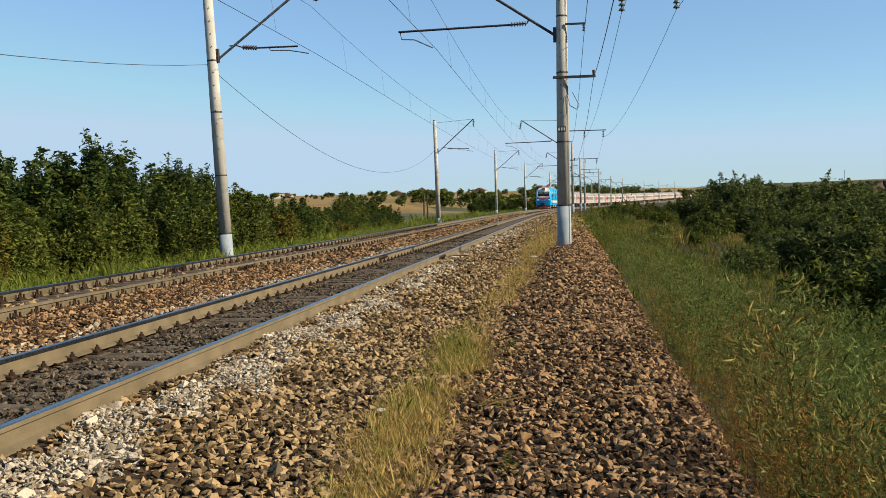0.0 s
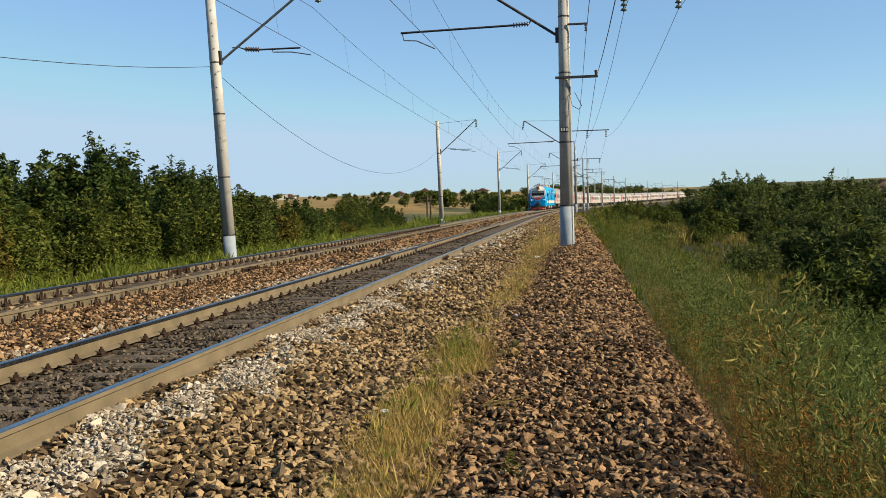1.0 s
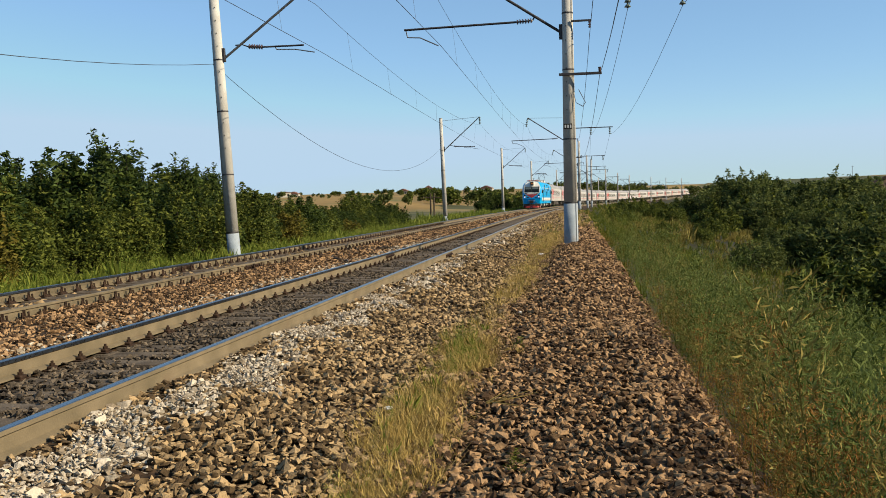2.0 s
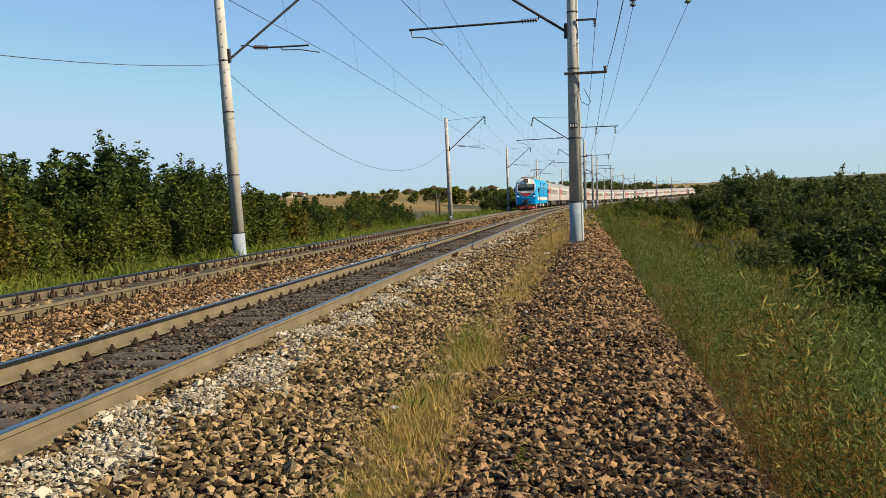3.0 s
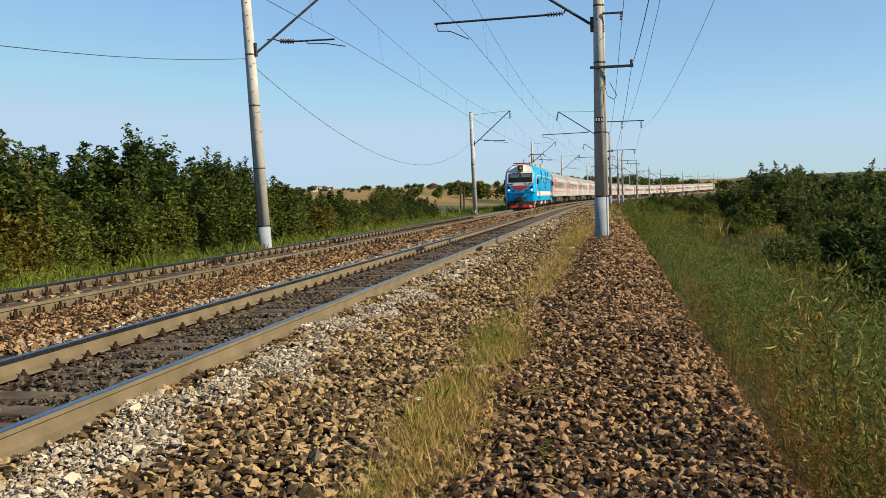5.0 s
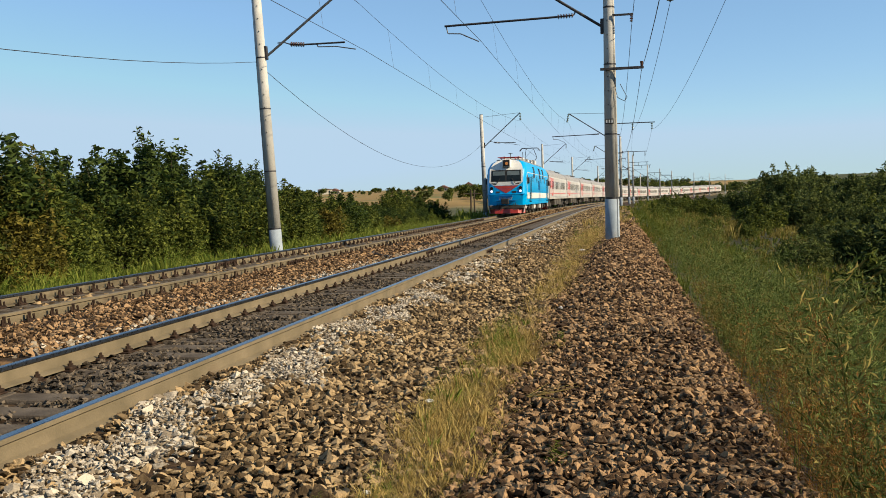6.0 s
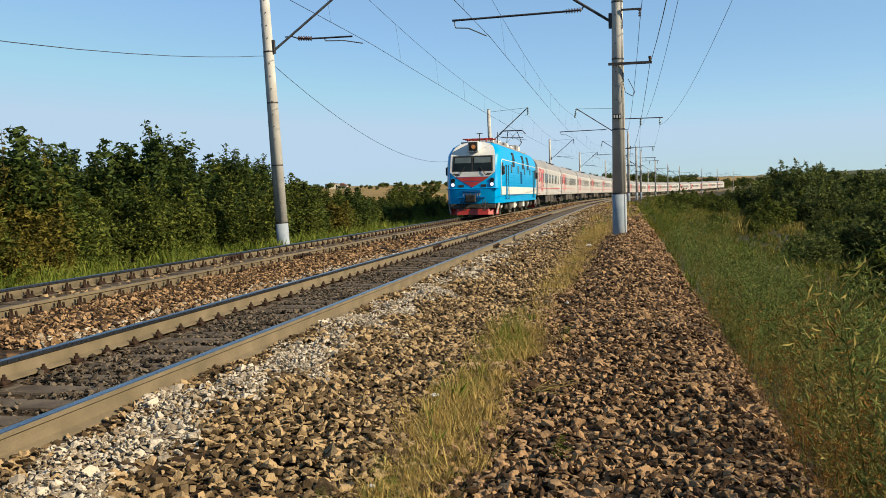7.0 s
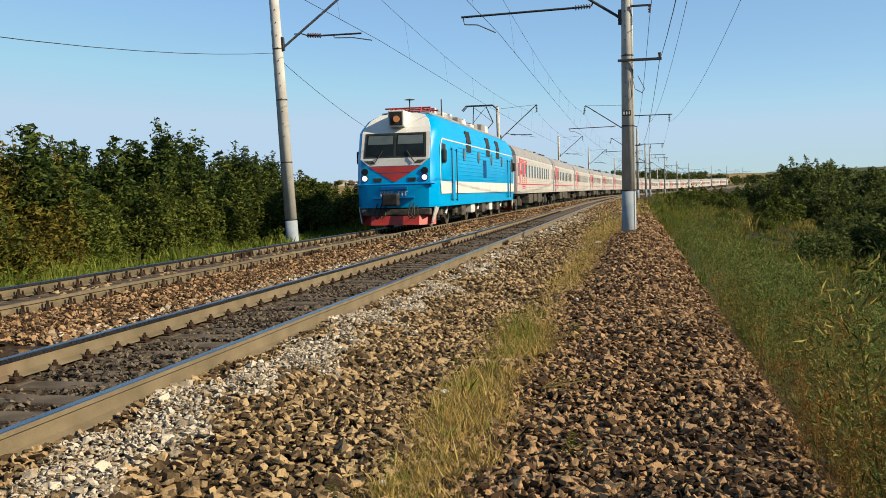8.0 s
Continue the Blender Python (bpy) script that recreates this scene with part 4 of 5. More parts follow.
        for end in (-1, 1):
            b = bmesh.new()
            pts = [(end * 10.0, 1.3), (end * 10.12, 2.2), (end * 10.05, 2.9), (end * 9.85, 3.2), (end * 9.6, 3.31)]
            for (ya, za), (yb, zb) in zip(pts[:-1], pts[1:]):
                rod(b, (sx * 1.55, ya, za), (sx * 1.55, yb, zb), 0.022, n=6)
            part("white_line", b, M_WHITE, ob)
            win = side("cab_window", end * 9.45 - 0.33, 2.38, end * 9.45 + 0.33, 3.12, M_BLACK, 0.014, "dark cab side window", bev=0.03)
            b = bmesh.new()
            box(b, min(sx * 1.56, sx * 1.72), end * 9.75 - 0.12, 2.42, max(sx * 1.56, sx * 1.72), end * 9.75 + 0.12, 2.9, 0.05)
            part("mirror", b, M_BLACK, win)
            y = end * 7.75
            door = side("cab_door", y - 0.36, 1.0, y + 0.36, 3.1, M_BLUE, 0.016, "blue cab door with tall handrails", bev=0.02)
            for dy in (-0.48, 0.48):
                b = bmesh.new()
                rod(b, (sx * 1.62, y + dy, 0.95), (sx * 1.62, y + dy, 3.0), 0.022, n=8)
                rod(b, (sx * 1.55, y + dy, 1.0), (sx * 1.63, y + dy, 1.0), 0.016, n=6)
                rod(b, (sx * 1.55, y + dy, 2.95), (sx * 1.63, y + dy, 2.95), 0.016, n=6)
                part("handrail", b, M_BLACK, door)
        for k in range(9):
            z = 1.84 + k * 0.155
            side("pressed_rib", -6.6, z, 6.6, z + 0.035, M_BLUE, 0.014)
        for y in (-5.4, -1.9, 1.9, 5.4):
            b = bmesh.new()
            rod(b, (sx * 1.5, y, 2.85), (sx * 1.585, y, 2.85), 0.22, n=20)
            for v in b.verts:
                v.co.z = 2.85 + (v.co.z - 2.85) * 1.25
            part("porthole", b, M_BLIND, ob, "oval grey porthole")
        for y in (-4.3, 0.9, 4.0):
            win = side("roof_louvre", y - 0.5, 2.98, y + 0.5, 3.28, M_BLACK, 0.02, "dark ventilation louvre")
            b = bmesh.new()
            vs = [(sx * 1.556, y - 0.5, 3.36), (sx * 1.556, y + 0.5, 3.36), (sx * 1.46, y + 0.5, 3.86), (sx * 1.46, y - 0.5, 3.86)]
            sheet(b, vs, 0.03, (sx, 0, 0.3))
            part("louvre_top", b, M_BLACK, win)
        side("grille", -0.55, 1.95, 0.25, 2.75, M_BLACK, 0.018, "dark barred side grille", bev=0.01)
        for k in range(5):
            b = bmesh.new()
            x0, x1 = sx * 1.56, sx * 1.585
            box(b, min(x0, x1), -0.5 + k * 0.16, 1.97, max(x0, x1), -0.44 + k * 0.16, 2.73)
            part("grille_bar", b, M_DEEP, ob)
        for k, y in enumerate((-4.8, -2.6, 0.3, 2.5, 4.9)):
            b = bmesh.new()
            box(b, min(sx * 0.9, sx * 1.4), y - 0.42, 0.32 + 0.05 * (k % 2), max(sx * 0.9, sx * 1.4), y + 0.42, 0.79, 0.04)
            part("equipment_box", b, M_WHITE if k in (1, 3) else M_GREASE, ob, "underfloor equipment box")
    # bogies
    for y0 in (-7.3, 0.0, 7.3):
        for sx in (-1, 1):
            bm = bmesh.new()
            box(bm, sx * 1.12 - 0.09, y0 - 2.35, 0.60, sx * 1.12 + 0.09, y0 + 2.35, 0.86, 0.04)
            frame_part = part("bogie_frame", bm, M_GREASE, ob)
            for dy in (-1.45, 1.45):
                bm = bmesh.new()
                box(bm, sx * 1.15 - 0.14, y0 + dy - 0.2, 0.42, sx * 1.15 + 0.14, y0 + dy + 0.2, 0.80, 0.06)
                part("axle_box", bm, M_GREASE, frame_part)
                for e in (-0.42, 0.42):
                    bm = bmesh.new()
                    for c in range(5):
                        rod(bm, (sx * 1.18, y0 + dy + e, 0.36 + c * 0.07), (sx * 1.18, y0 + dy + e, 0.40 + c * 0.07), 0.10, n=12)
                    rod(bm, (sx * 1.18, y0 + dy + e, 0.34), (sx * 1.18, y0 + dy + e, 0.72), 0.05, n=8)
                    part("spring", bm, M_BLACK, frame_part)
            bm = bmesh.new()
            rod(bm, (sx * 1.2, y0 - 0.45, 0.45), (sx * 1.2, y0 + 0.25, 0.95), 0.05, n=10)
            part("damper", bm, M_WHITE, frame_part)
        for dy in (-1.45, 1.45):
            wheelset(ob, y0 + dy, 0.625)
    # roof
    bm = bmesh.new()
    box(bm, -0.95, -8.9, 4.26, 0.95, 8.9, 4.38, 0.04)
    part("roof_walk", bm, M_ROOF, ob)
    rng = random.Random(4)
    for k in range(13):
        y = -6.6 + k * 1.05
        bm = bmesh.new()
        if k % 3 == 0:
            rod(bm, (-0.6, y, 4.3), (-0.6, y, 4.72), 0.10, 0.07, 12)
            rod(bm, (0.6, y, 4.3), (0.6, y, 4.72), 0.10, 0.07, 12)
            part("roof_insulator", bm, M_WHITE, ob)
        else:
            h = rng.uniform(0.2, 0.45)
            box(bm, -0.7, y - 0.4, 4.3, 0.85, y + 0.4, 4.34 + h, 0.06)
            part("roof_box", bm, M_WHITE if k % 2 else M_ROOF, ob)
    bm = bmesh.new()
    rod(bm, (0.55, -5.9, 4.3), (0.55, -4.9, 4.3), 0.38, n=20)
    part("air_tank", bm, M_ROOF, ob, smooth=True)
    bm = bmesh.new()
    tube(bm, [(-0.6, -6.5, 4.72), (-0.6, -2.2, 4.64), (0.6, 1.0, 4.64), (0.6, 6.0, 4.72)], 0.02)
    part("busbar", bm, M_RUST, ob)
    for x, y, h in ((0.18, -9.0, 4.85), (0.9, -6.6, 5.05)):
        bm = bmesh.new()
        rod(bm, (x, y, 4.1), (x, y, h), 0.025, n=8)
        if h < 5:
            rod(bm, (x, y, h - 0.02), (x, y, h + 0.02), 0.22, 0.05, 14)
        part("antenna", bm, M_GREASE, ob)
    # pantographs: one folded at the front, one raised at the rear
    bm = bmesh.new()
    for x in (-0.55, 0.55):
        tube(bm, [(x, -8.9, 4.36), (x, -8.6, 4.56), (x, -7.2, 4.56), (x, -6.9, 4.36)], 0.035)
    for y in (-8.6, -7.9, -7.2):
        rod(bm, (-0.9, y, 4.56), (0.9, y, 4.56), 0.03, n=8)
    part("pantograph", bm, M_REDPAINT, ob, "folded red pantograph")
    pan = bmesh.new()
    for x in (-0.5, 0.5):
        tube(pan, [(x, 7.2, 4.38), (x, 8.9, 4.38)], 0.04)
    pan = part("pantograph", pan, M_REDPAINT, ob, "raised pantograph touching the wire")
    bm = bmesh.new()
    for x in (-0.45, 0.45):
        tube(bm, [(x * 0.4, 7.4, 4.4), (x * 1.3, 9.0, 5.25), (x * 0.8, 8.0, 6.05)], 0.028)
        rod(bm, (x * 1.3, 9.0, 5.25), (-x * 0.8, 8.0, 6.05), 0.014, n=6)
    part("pantograph_arm", bm, M_STEEL, pan)
    bm = bmesh.new()
    for y in (7.8, 8.2):
        tube(bm, [(-1.0, y, 5.85), (-0.75, y, 6.12), (0.75, y, 6.12), (1.0, y, 5.85)], 0.03)
    part("pantograph_head", bm, M_STEEL, pan)
    return ob


def build_coach():
    ob = thing("passenger_coach", Matrix(), "light grey passenger coach with red graphics and grimy roof", "coach", "coaches of the train")
    L = 23.9
    # section of the body: side wall, then curved roof
    sec = [(1.52, 1.12), (1.55, 1.3), (1.55, 3.2), (1.52, 3.42), (1.42, 3.72), (1.2, 3.98), (0.8, 4.2), (0.35, 4.3)]
    ring = sec + [(-x, z) for x, z in sec[::-1]]
    bm = bmesh.new()
    low = [(x, z) for x, z in ring if z <= 3.43]
    lofted(bm, [[(x, y, z) for x, z in low] for y in (-L / 2, L / 2)])
    part("body", bm, M_COACH, ob, "light grey ribbed coach body")
    bm = bmesh.new()
    top = [(x, z) for x, z in ring if z >= 3.41]
    lofted(bm, [[(x * 1.004, y, z + 0.004) for x, z in top] for y in (-L / 2 + 0.02, L / 2 - 0.02)])
    part("roof", bm, M_ROOF, ob, "grimy grey curved roof", False)
    for y in (-10.6, -8.2, 9.4):
        bm = bmesh.new()
        rod(bm, (0, y, 4.28), (0, y, 4.42), 0.2, n=14)
        rod(bm, (0, y, 4.42), (0, y, 4.52), 0.42, 0.3, 16)
        part("roof_ventilator", bm, M_BLACK, ob)
    bm = bmesh.new()
    box(bm, -0.5, 2.0, 4.26, 0.5, 6.5, 4.42, 0.05)
    part("roof_box", bm, M_ROOF, ob)
    for sx in (-1, 1):
        def side(name, y0, z0, y1, z1, mat, t, label="", bev=0.0):
            b = bmesh.new()
            x0, x1 = sx * 1.50, sx * (1.55 + t)
            box(b, min(x0, x1), y0, z0, max(x0, x1), y1, z1, bev)
            return part(name, b, mat, ob, label)
        for k in range(7):
            side("pressed_rib", -10.2, 1.36 + k * 0.125, 10.2, 1.39 + k * 0.125, M_COACH, 0.012)
        for k in range(3):
            side("pressed_rib", -10.2, 3.06 + k * 0.1, 10.2, 3.09 + k * 0.1, M_COACH, 0.012)
        side("red_line", -11.7, 1.68, 9.8, 1.74, M_CRED, 0.016, "thin red stripe")
        for k in range(11):
            y = -8.7 + k * 1.7
            w = 0.47 if k not in (0, 10) else 0.3
            win = side("window", y - w, 2.18, y + w, 2.98, M_WINDOW, 0.006, "dark coach window", 0.02)
            b = bmesh.new()
            x0, x1 = sx * 1.552, sx * 1.562
            for z in (2.16, 2.98):
                box(b, min(x0, x1), y - w - 0.03, z - 0.02, max(x0, x1), y + w + 0.03, z + 0.02)
            part("window_frame", b, M_ROOF, win)
        for end in (-1, 1):
            door = side("door", end * 11.1 - 0.38, 1.25, end * 11.1 + 0.38, 3.2, M_COACH, 0.014, "grey end door", 0.02)
            b = bmesh.new()
            x0, x1 = sx * 1.55, sx * 1.572
            box(b, min(x0, x1), end * 11.1 - 0.24, 2.2, max(x0, x1), end * 11.1 + 0.24, 3.0, 0.01)
            part("door_window", b, M_WINDOW, door)
        # red graphic of plain blocks
        blocks = [(-10.55, 1.78, -10.15, 3.3), (-10.15, 3.02, -9.35, 3.3), (-9.75, 2.3, -9.35, 3.02), (-10.15, 2.32, -9.75, 2.56),
                  (-9.2, 1.42, -8.8, 3.3), (-8.8, 3.0, -7.95, 3.3), (-8.35, 1.78, -7.95, 3.0), (-8.8, 1.42, -7.7, 1.72), (-7.8, 2.4, -7.4, 3.3),
                  (-7.4, 1.78, -6.95, 2.1), (-7.3, 3.0, -6.6, 3.3), (-6.9, 2.2, -6.6, 3.0), (-11.64, 1.2, -11.5, 3.35), (-10.7, 1.2, -10.58, 3.35)]
        for y0, z0, y1, z1 in blocks:
            side("red_graphic", y0, z0, y1, z1, M_CRED, 0.004, "plain red painted shape")
        for y0, y1, d in ((-4.6, -2.2, 0.42), (-1.4, 0.6, 0.5), (1.4, 3.9, 0.4)):
            b = bmesh.new()
            box(b, min(sx * 0.8, sx * 1.42), y0, d, max(sx * 0.8, sx * 1.42), y1, 1.08, 0.05)
            part("equipment_box", b, M_GREASE, ob)
    bm = bmesh.new()
    box(bm, -1.2, -L / 2 + 0.4, 0.98, 1.2, L / 2 - 0.4, 1.14, 0.02)
    part("underframe", bm, M_BLACK, ob)
    for end in (-1, 1):
        bm = bmesh.new()
        box(bm, -0.75, min(end * 11.9, end * 12.3), 1.2, 0.75, max(end * 11.9, end * 12.3), 3.5, 0.05)
        part("gangway", bm, M_BLACK, ob, "black folding gangway")
        y0 = end * 8.5
        for sx in (-1, 1):
            bm = bmesh.new()
            box(bm, sx * 1.05 - 0.08, y0 - 1.75, 0.52, sx * 1.05 + 0.08, y0 + 1.75, 0.76, 0.04)
            fr = part("bogie_frame", bm, M_GREASE, ob)
            for dy in (-1.2, 1.2):
                bm = bmesh.new()
                box(bm, sx * 1.08 - 0.13, y0 + dy - 0.19, 0.30, sx * 1.08 + 0.13, y0 + dy + 0.19, 0.68, 0.05)
                part("axle_box", bm, M_GREASE, fr)
            bm = bmesh.new()
            for c in (-0.25, 0.25):
                rod(bm, (sx * 1.12, y0 + c, 0.36), (sx * 1.12, y0 + c, 0.95), 0.13, n=12)
            part("spring", bm, M_BLACK, fr)
        for dy in (-1.2, 1.2):
            wheelset(ob, y0 + dy, 0.475)
    return ob


loco = build_locomotive()
loco_wheels = list(wheelsets)
wheelsets.clear()
coach = build_coach()
coach_wheels = list(wheelsets)
train = [(loco, 11.2)]
COACHES = 17
for i in range(COACHES):
    ob = coach if i == 0 else copy_thing(coach, Matrix())
    train.append((ob, 22.45 + 12.3 + 24.6 * i))

# ---- plants ----
def leaf_quads(points, size, rng, long=1.5):
    n = len(points)
    d = rng.normal(0, 1, (n, 3))
    d[:, 2] = np.abs(d[:, 2]) * 0.6
    d /= np.linalg.norm(d, axis=1)[:, None]
    e = np.cross(d, rng.normal(0, 1, (n, 3)))
    e /= np.linalg.norm(e, axis=1)[:, None]
    s = size * rng.uniform(0.6, 1.35, n)[:, None]
    a, b = d * s * long / 2, e * s / 2
    v = np.stack([points - a, points + b, points + a - b * 0.25], 1).reshape(-1, 3)
    return v, np.arange(3 * n).reshape(-1, 3)


def quick_mesh(name, v, f, mat):
    me = bpy.data.meshes.new(name)
    me.vertices.add(len(v))
    me.vertices.foreach_set("co", np.asarray(v, np.float32).ravel())
    k = f.shape[1]
    me.loops.add(f.size)
    me.loops.foreach_set("vertex_index", f.astype(np.int32).ravel())
    me.polygons.add(len(f))
    me.polygons.foreach_set("loop_start", (np.arange(len(f)) * k).astype(np.int32))
    me.materials.append(mat)
    me.update(calc_edges=True)
    return me


def make_bush(name, seed, height, width, leaves, leaf, mat, label, category, spikes=3, low=0.05, bare=0.0):
    """A shrub or small tree: forked stems, limbs, and a crown of single leaves gathered on lobes and upright shoots."""
    rng = np.random.default_rng(seed)
    ob = thing(name, Matrix(), label, category)
    lobes = []
    for i in range(22):
        a, rr = rng.uniform(0, 6.28), width * 0.5 * math.sqrt(rng.uniform(0.05, 1)) * 0.78
        z = height * rng.uniform(0.18, 0.72) * (1 - 0.35 * rr / (width * 0.5))
        lobes.append((rr * math.cos(a), rr * math.sin(a), z, width * rng.uniform(0.10, 0.21)))
    pts = []
    per = int(leaves * 0.62 / len(lobes))
    for x, y, z, r in lobes:
        q = rng.normal(0, 1, (per, 3))
        q /= np.linalg.norm(q, axis=1)[:, None]
        q *= (rng.uniform(0.25, 1, (per, 1)) ** 0.45) * r * rng.uniform(0.75, 1.2, (per, 1))
        pts.append(q * [1, 1, 1.05] + [x, y, z])
    shoots = []
    for i in range(spikes * 5):
        x, y, z, r = lobes[rng.integers(0, len(lobes))]
        top = z + r + height * rng.uniform(0.04, 0.20)
        top = min(top, height * 1.04)
        sx, sy = x + rng.normal(0, r * 0.5), y + rng.normal(0, r * 0.5)
        shoots.append((x, y, z, sx, sy, top))
        n = int(leaves * 0.26 / (spikes * 5))
        u = rng.uniform(0.1, 1, n)
        th = (1.08 - u) * 0.13 * width * 0.5 + 0.035
        pts.append(np.stack([x + (sx - x) * u + rng.normal(0, 1, n) * th, y + (sy - y) * u + rng.normal(0, 1, n) * th, z + (top - z) * u], -1))
    n = int(leaves * 0.2)
    a, rr = rng.uniform(0, 6.28, n), width * 0.5 * np.sqrt(rng.uniform(0.2, 1, n)) * 0.92
    pts.append(np.stack([rr * np.cos(a), rr * np.sin(a), height * rng.uniform(low, 0.5, n)], -1))
    pts = np.concatenate(pts)
    pts = pts[pts[:, 2] > 0.03]
    if bare:
        pts = pts[rng.uniform(0, 1, len(pts)) > bare]
    v, f = leaf_quads(pts, leaf, rng)
    crown = new("crown", quick_mesh("crown", v, f, mat))
    crown.parent = ob
    bm = bmesh.new()
    for k in range(3):
        a = k * 2.1 + seed
        rod(bm, (0.08 * math.cos(a), 0.08 * math.sin(a), -0.3), (0.3 * width * 0.3 * math.cos(a), 0.3 * width * 0.3 * math.sin(a), height * 0.42), 0.07, 0.035, 7)
    part("trunk", bm, M_BARK, ob)
    bm = bmesh.new()
    for x, y, z, r in lobes[:10]:
        rod(bm, (x * 0.15, y * 0.15, height * 0.12), (x, y, z), 0.035, 0.012, 5)
    for x, y, z, sx, sy, top in shoots[:12]:
        rod(bm, (x, y, z), (sx, sy, top), 0.014, 0.004, 4)
    part("limb", bm, M_BARK, ob)
    return ob


def scaled(x, y, z, turn, k, kz=None):
    return pose(x, y, z, 0, 0, turn) @ Matrix.Diagonal((k, k, kz or k, 1))


rp = np.random.default_rng(31)
near_bush = [make_bush("bush", 1, 4.2, 4.4, 15000, 0.125, M_LEAF_DARK, "dense dark green bush beside the railway", "bush", 4),
             make_bush("bush", 2, 4.2, 4.0, 14000, 0.12, M_LEAF_MID, "dense olive green bush beside the railway", "bush", 3),
             make_bush("bush", 3, 4.4, 3.6, 13000, 0.12, M_LEAF_DARK, "dark green bush with upright leafy shoots", "bush", 6)]
tall = make_bush("tree", 4, 5.0, 2.2, 11000, 0.115, M_LEAF_DARK, "slim dark green tree with upright leafy shoots", "tree", 8)
yellow = make_bush("bush", 5, 3.2, 3.4, 9000, 0.115, M_LEAF_DRY, "yellowing green bush among darker ones", "bush", 3)
bare = make_bush("tree", 6, 4.9, 3.2, 8500, 0.10, M_LEAF_DRY, "thin half dry tree with brown twigs", "tree", 6, bare=0.45)
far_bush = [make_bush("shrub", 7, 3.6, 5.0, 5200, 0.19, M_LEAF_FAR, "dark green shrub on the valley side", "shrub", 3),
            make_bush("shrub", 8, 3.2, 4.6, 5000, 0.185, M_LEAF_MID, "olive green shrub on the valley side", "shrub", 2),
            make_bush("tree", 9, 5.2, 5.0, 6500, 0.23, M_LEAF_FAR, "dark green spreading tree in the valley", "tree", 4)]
def leaf_ball(seed, height, width, leaves, leaf):
    """A distant tree as leaves on a few lobes over the ground."""
    rng = np.random.default_rng(seed)
    pts = []
    for i in range(9):
        a, rr = rng.uniform(0, 6.28), width * 0.36 * math.sqrt(rng.uniform(0, 1))
        c = np.array([rr * math.cos(a), rr * math.sin(a), height * rng.uniform(0.25, 0.75)])
        q = rng.normal(0, 1, (leaves // 9, 3))
        q /= np.linalg.norm(q, axis=1)[:, None]
        pts.append(c + q * width * rng.uniform(0.14, 0.24) * rng.uniform(0.6, 1.1, (len(q), 1)))
    v, f = leaf_quads(np.concatenate(pts), leaf, rng)
    v[:, 2] = np.maximum(v[:, 2], -0.2)
    return v, [tuple(x) for x in f]


WOOD = [leaf_ball(90 + i, 5.2, 5.6, 760, 0.62) for i in range(4)]
woods = {0: [], 1: []}


def wood(i, s, r, k):
    woods[i % 2].append((s, r, k))


used = set()


def plant(ob, s, r, k, kz=None, sink=0.12):
    p = on_line(s, r)
    z = float(ground_z(p[0], p[1])[0]) - sink * k
    m = scaled(float(p[0]), float(p[1]), z, float(rp.uniform(0, 360)), k, kz)
    if ob.name in used:
        return copy_thing(ob, m)
    used.add(ob.name)
    ob.matrix_basis = m
    return ob


# thicket along the farther track
def thicket_h(s):
    return float(np.interp(s, [8, 18, 24, 30, 38, 45, 50, 56, 64, 70, 75, 78, 84], [5.7, 5.5, 5.4, 5.2, 5.3, 5.2, 4.0, 2.8, 2.6, 3.3, 4.2, 2.7, 2.0]))


for row, (r0, step, kk) in enumerate(((-12.1, 2.2, 0.74), (-14.6, 2.3, 1.0))):
    s = 8.0 + row
    while s < (76 if row == 0 else 74):
        h = thicket_h(s) * kk * float(rp.uniform(0.82, 1.10))
        src = near_bush[int(rp.choice([0, 1, 1, 1, 2]))] if rp.uniform() > 0.14 or s > 60 else yellow
        k = h / 4.3
        plant(src, s, r0 + float(rp.uniform(-0.7, 0.7)), k * (1.05 if s < 45 else 1.15), k)
        s += step * float(rp.uniform(0.8, 1.2)) * max(0.75, k) * (0.72 if s > 36 else 1.0)
for s, r, k in ((30.1, -13.8, 1.12), (31.7, -13.6, 1.15), (37.0, -13.8, 1.02), (41.6, -14.0, 0.98), (24.0, -14.2, 0.9)):
    plant(tall, s, r, k)
for i, (s, r, k) in enumerate(((26.9, -14.8, 1.22), (28.1, -14.8, 1.24), (29.8, -14.8, 1.22), (33.0, -14.8, 1.19), (35.7, -14.8, 1.19), (38.1, -14.8, 1.24), (41.4, -14.8, 1.22), (46.1, -14.8, 1.15), (49.6, -14.8, 1.02))):
    plant(near_bush[(0, 1, 1)[i % 3]], s, r, k)
for s, r, k in ((70.5, -14.3, 1.0), (73.0, -15.0, 1.08), (75.5, -14.4, 0.85)):
    plant(near_bush[1], s, r, k)
for s, r, k in ((20.4, -13.6, 1.15), (18.2, -13.0, 1.05), (22.0, -13.2, 0.9)):
    plant(bare, s, r, k)
for s, r, k in ((17.0, -11.6, 0.62), (18.8, -11.4, 0.7), (15.0, -11.8, 0.8), (21.0, -11.5, 0.5)):
    plant(yellow, s, r, k)
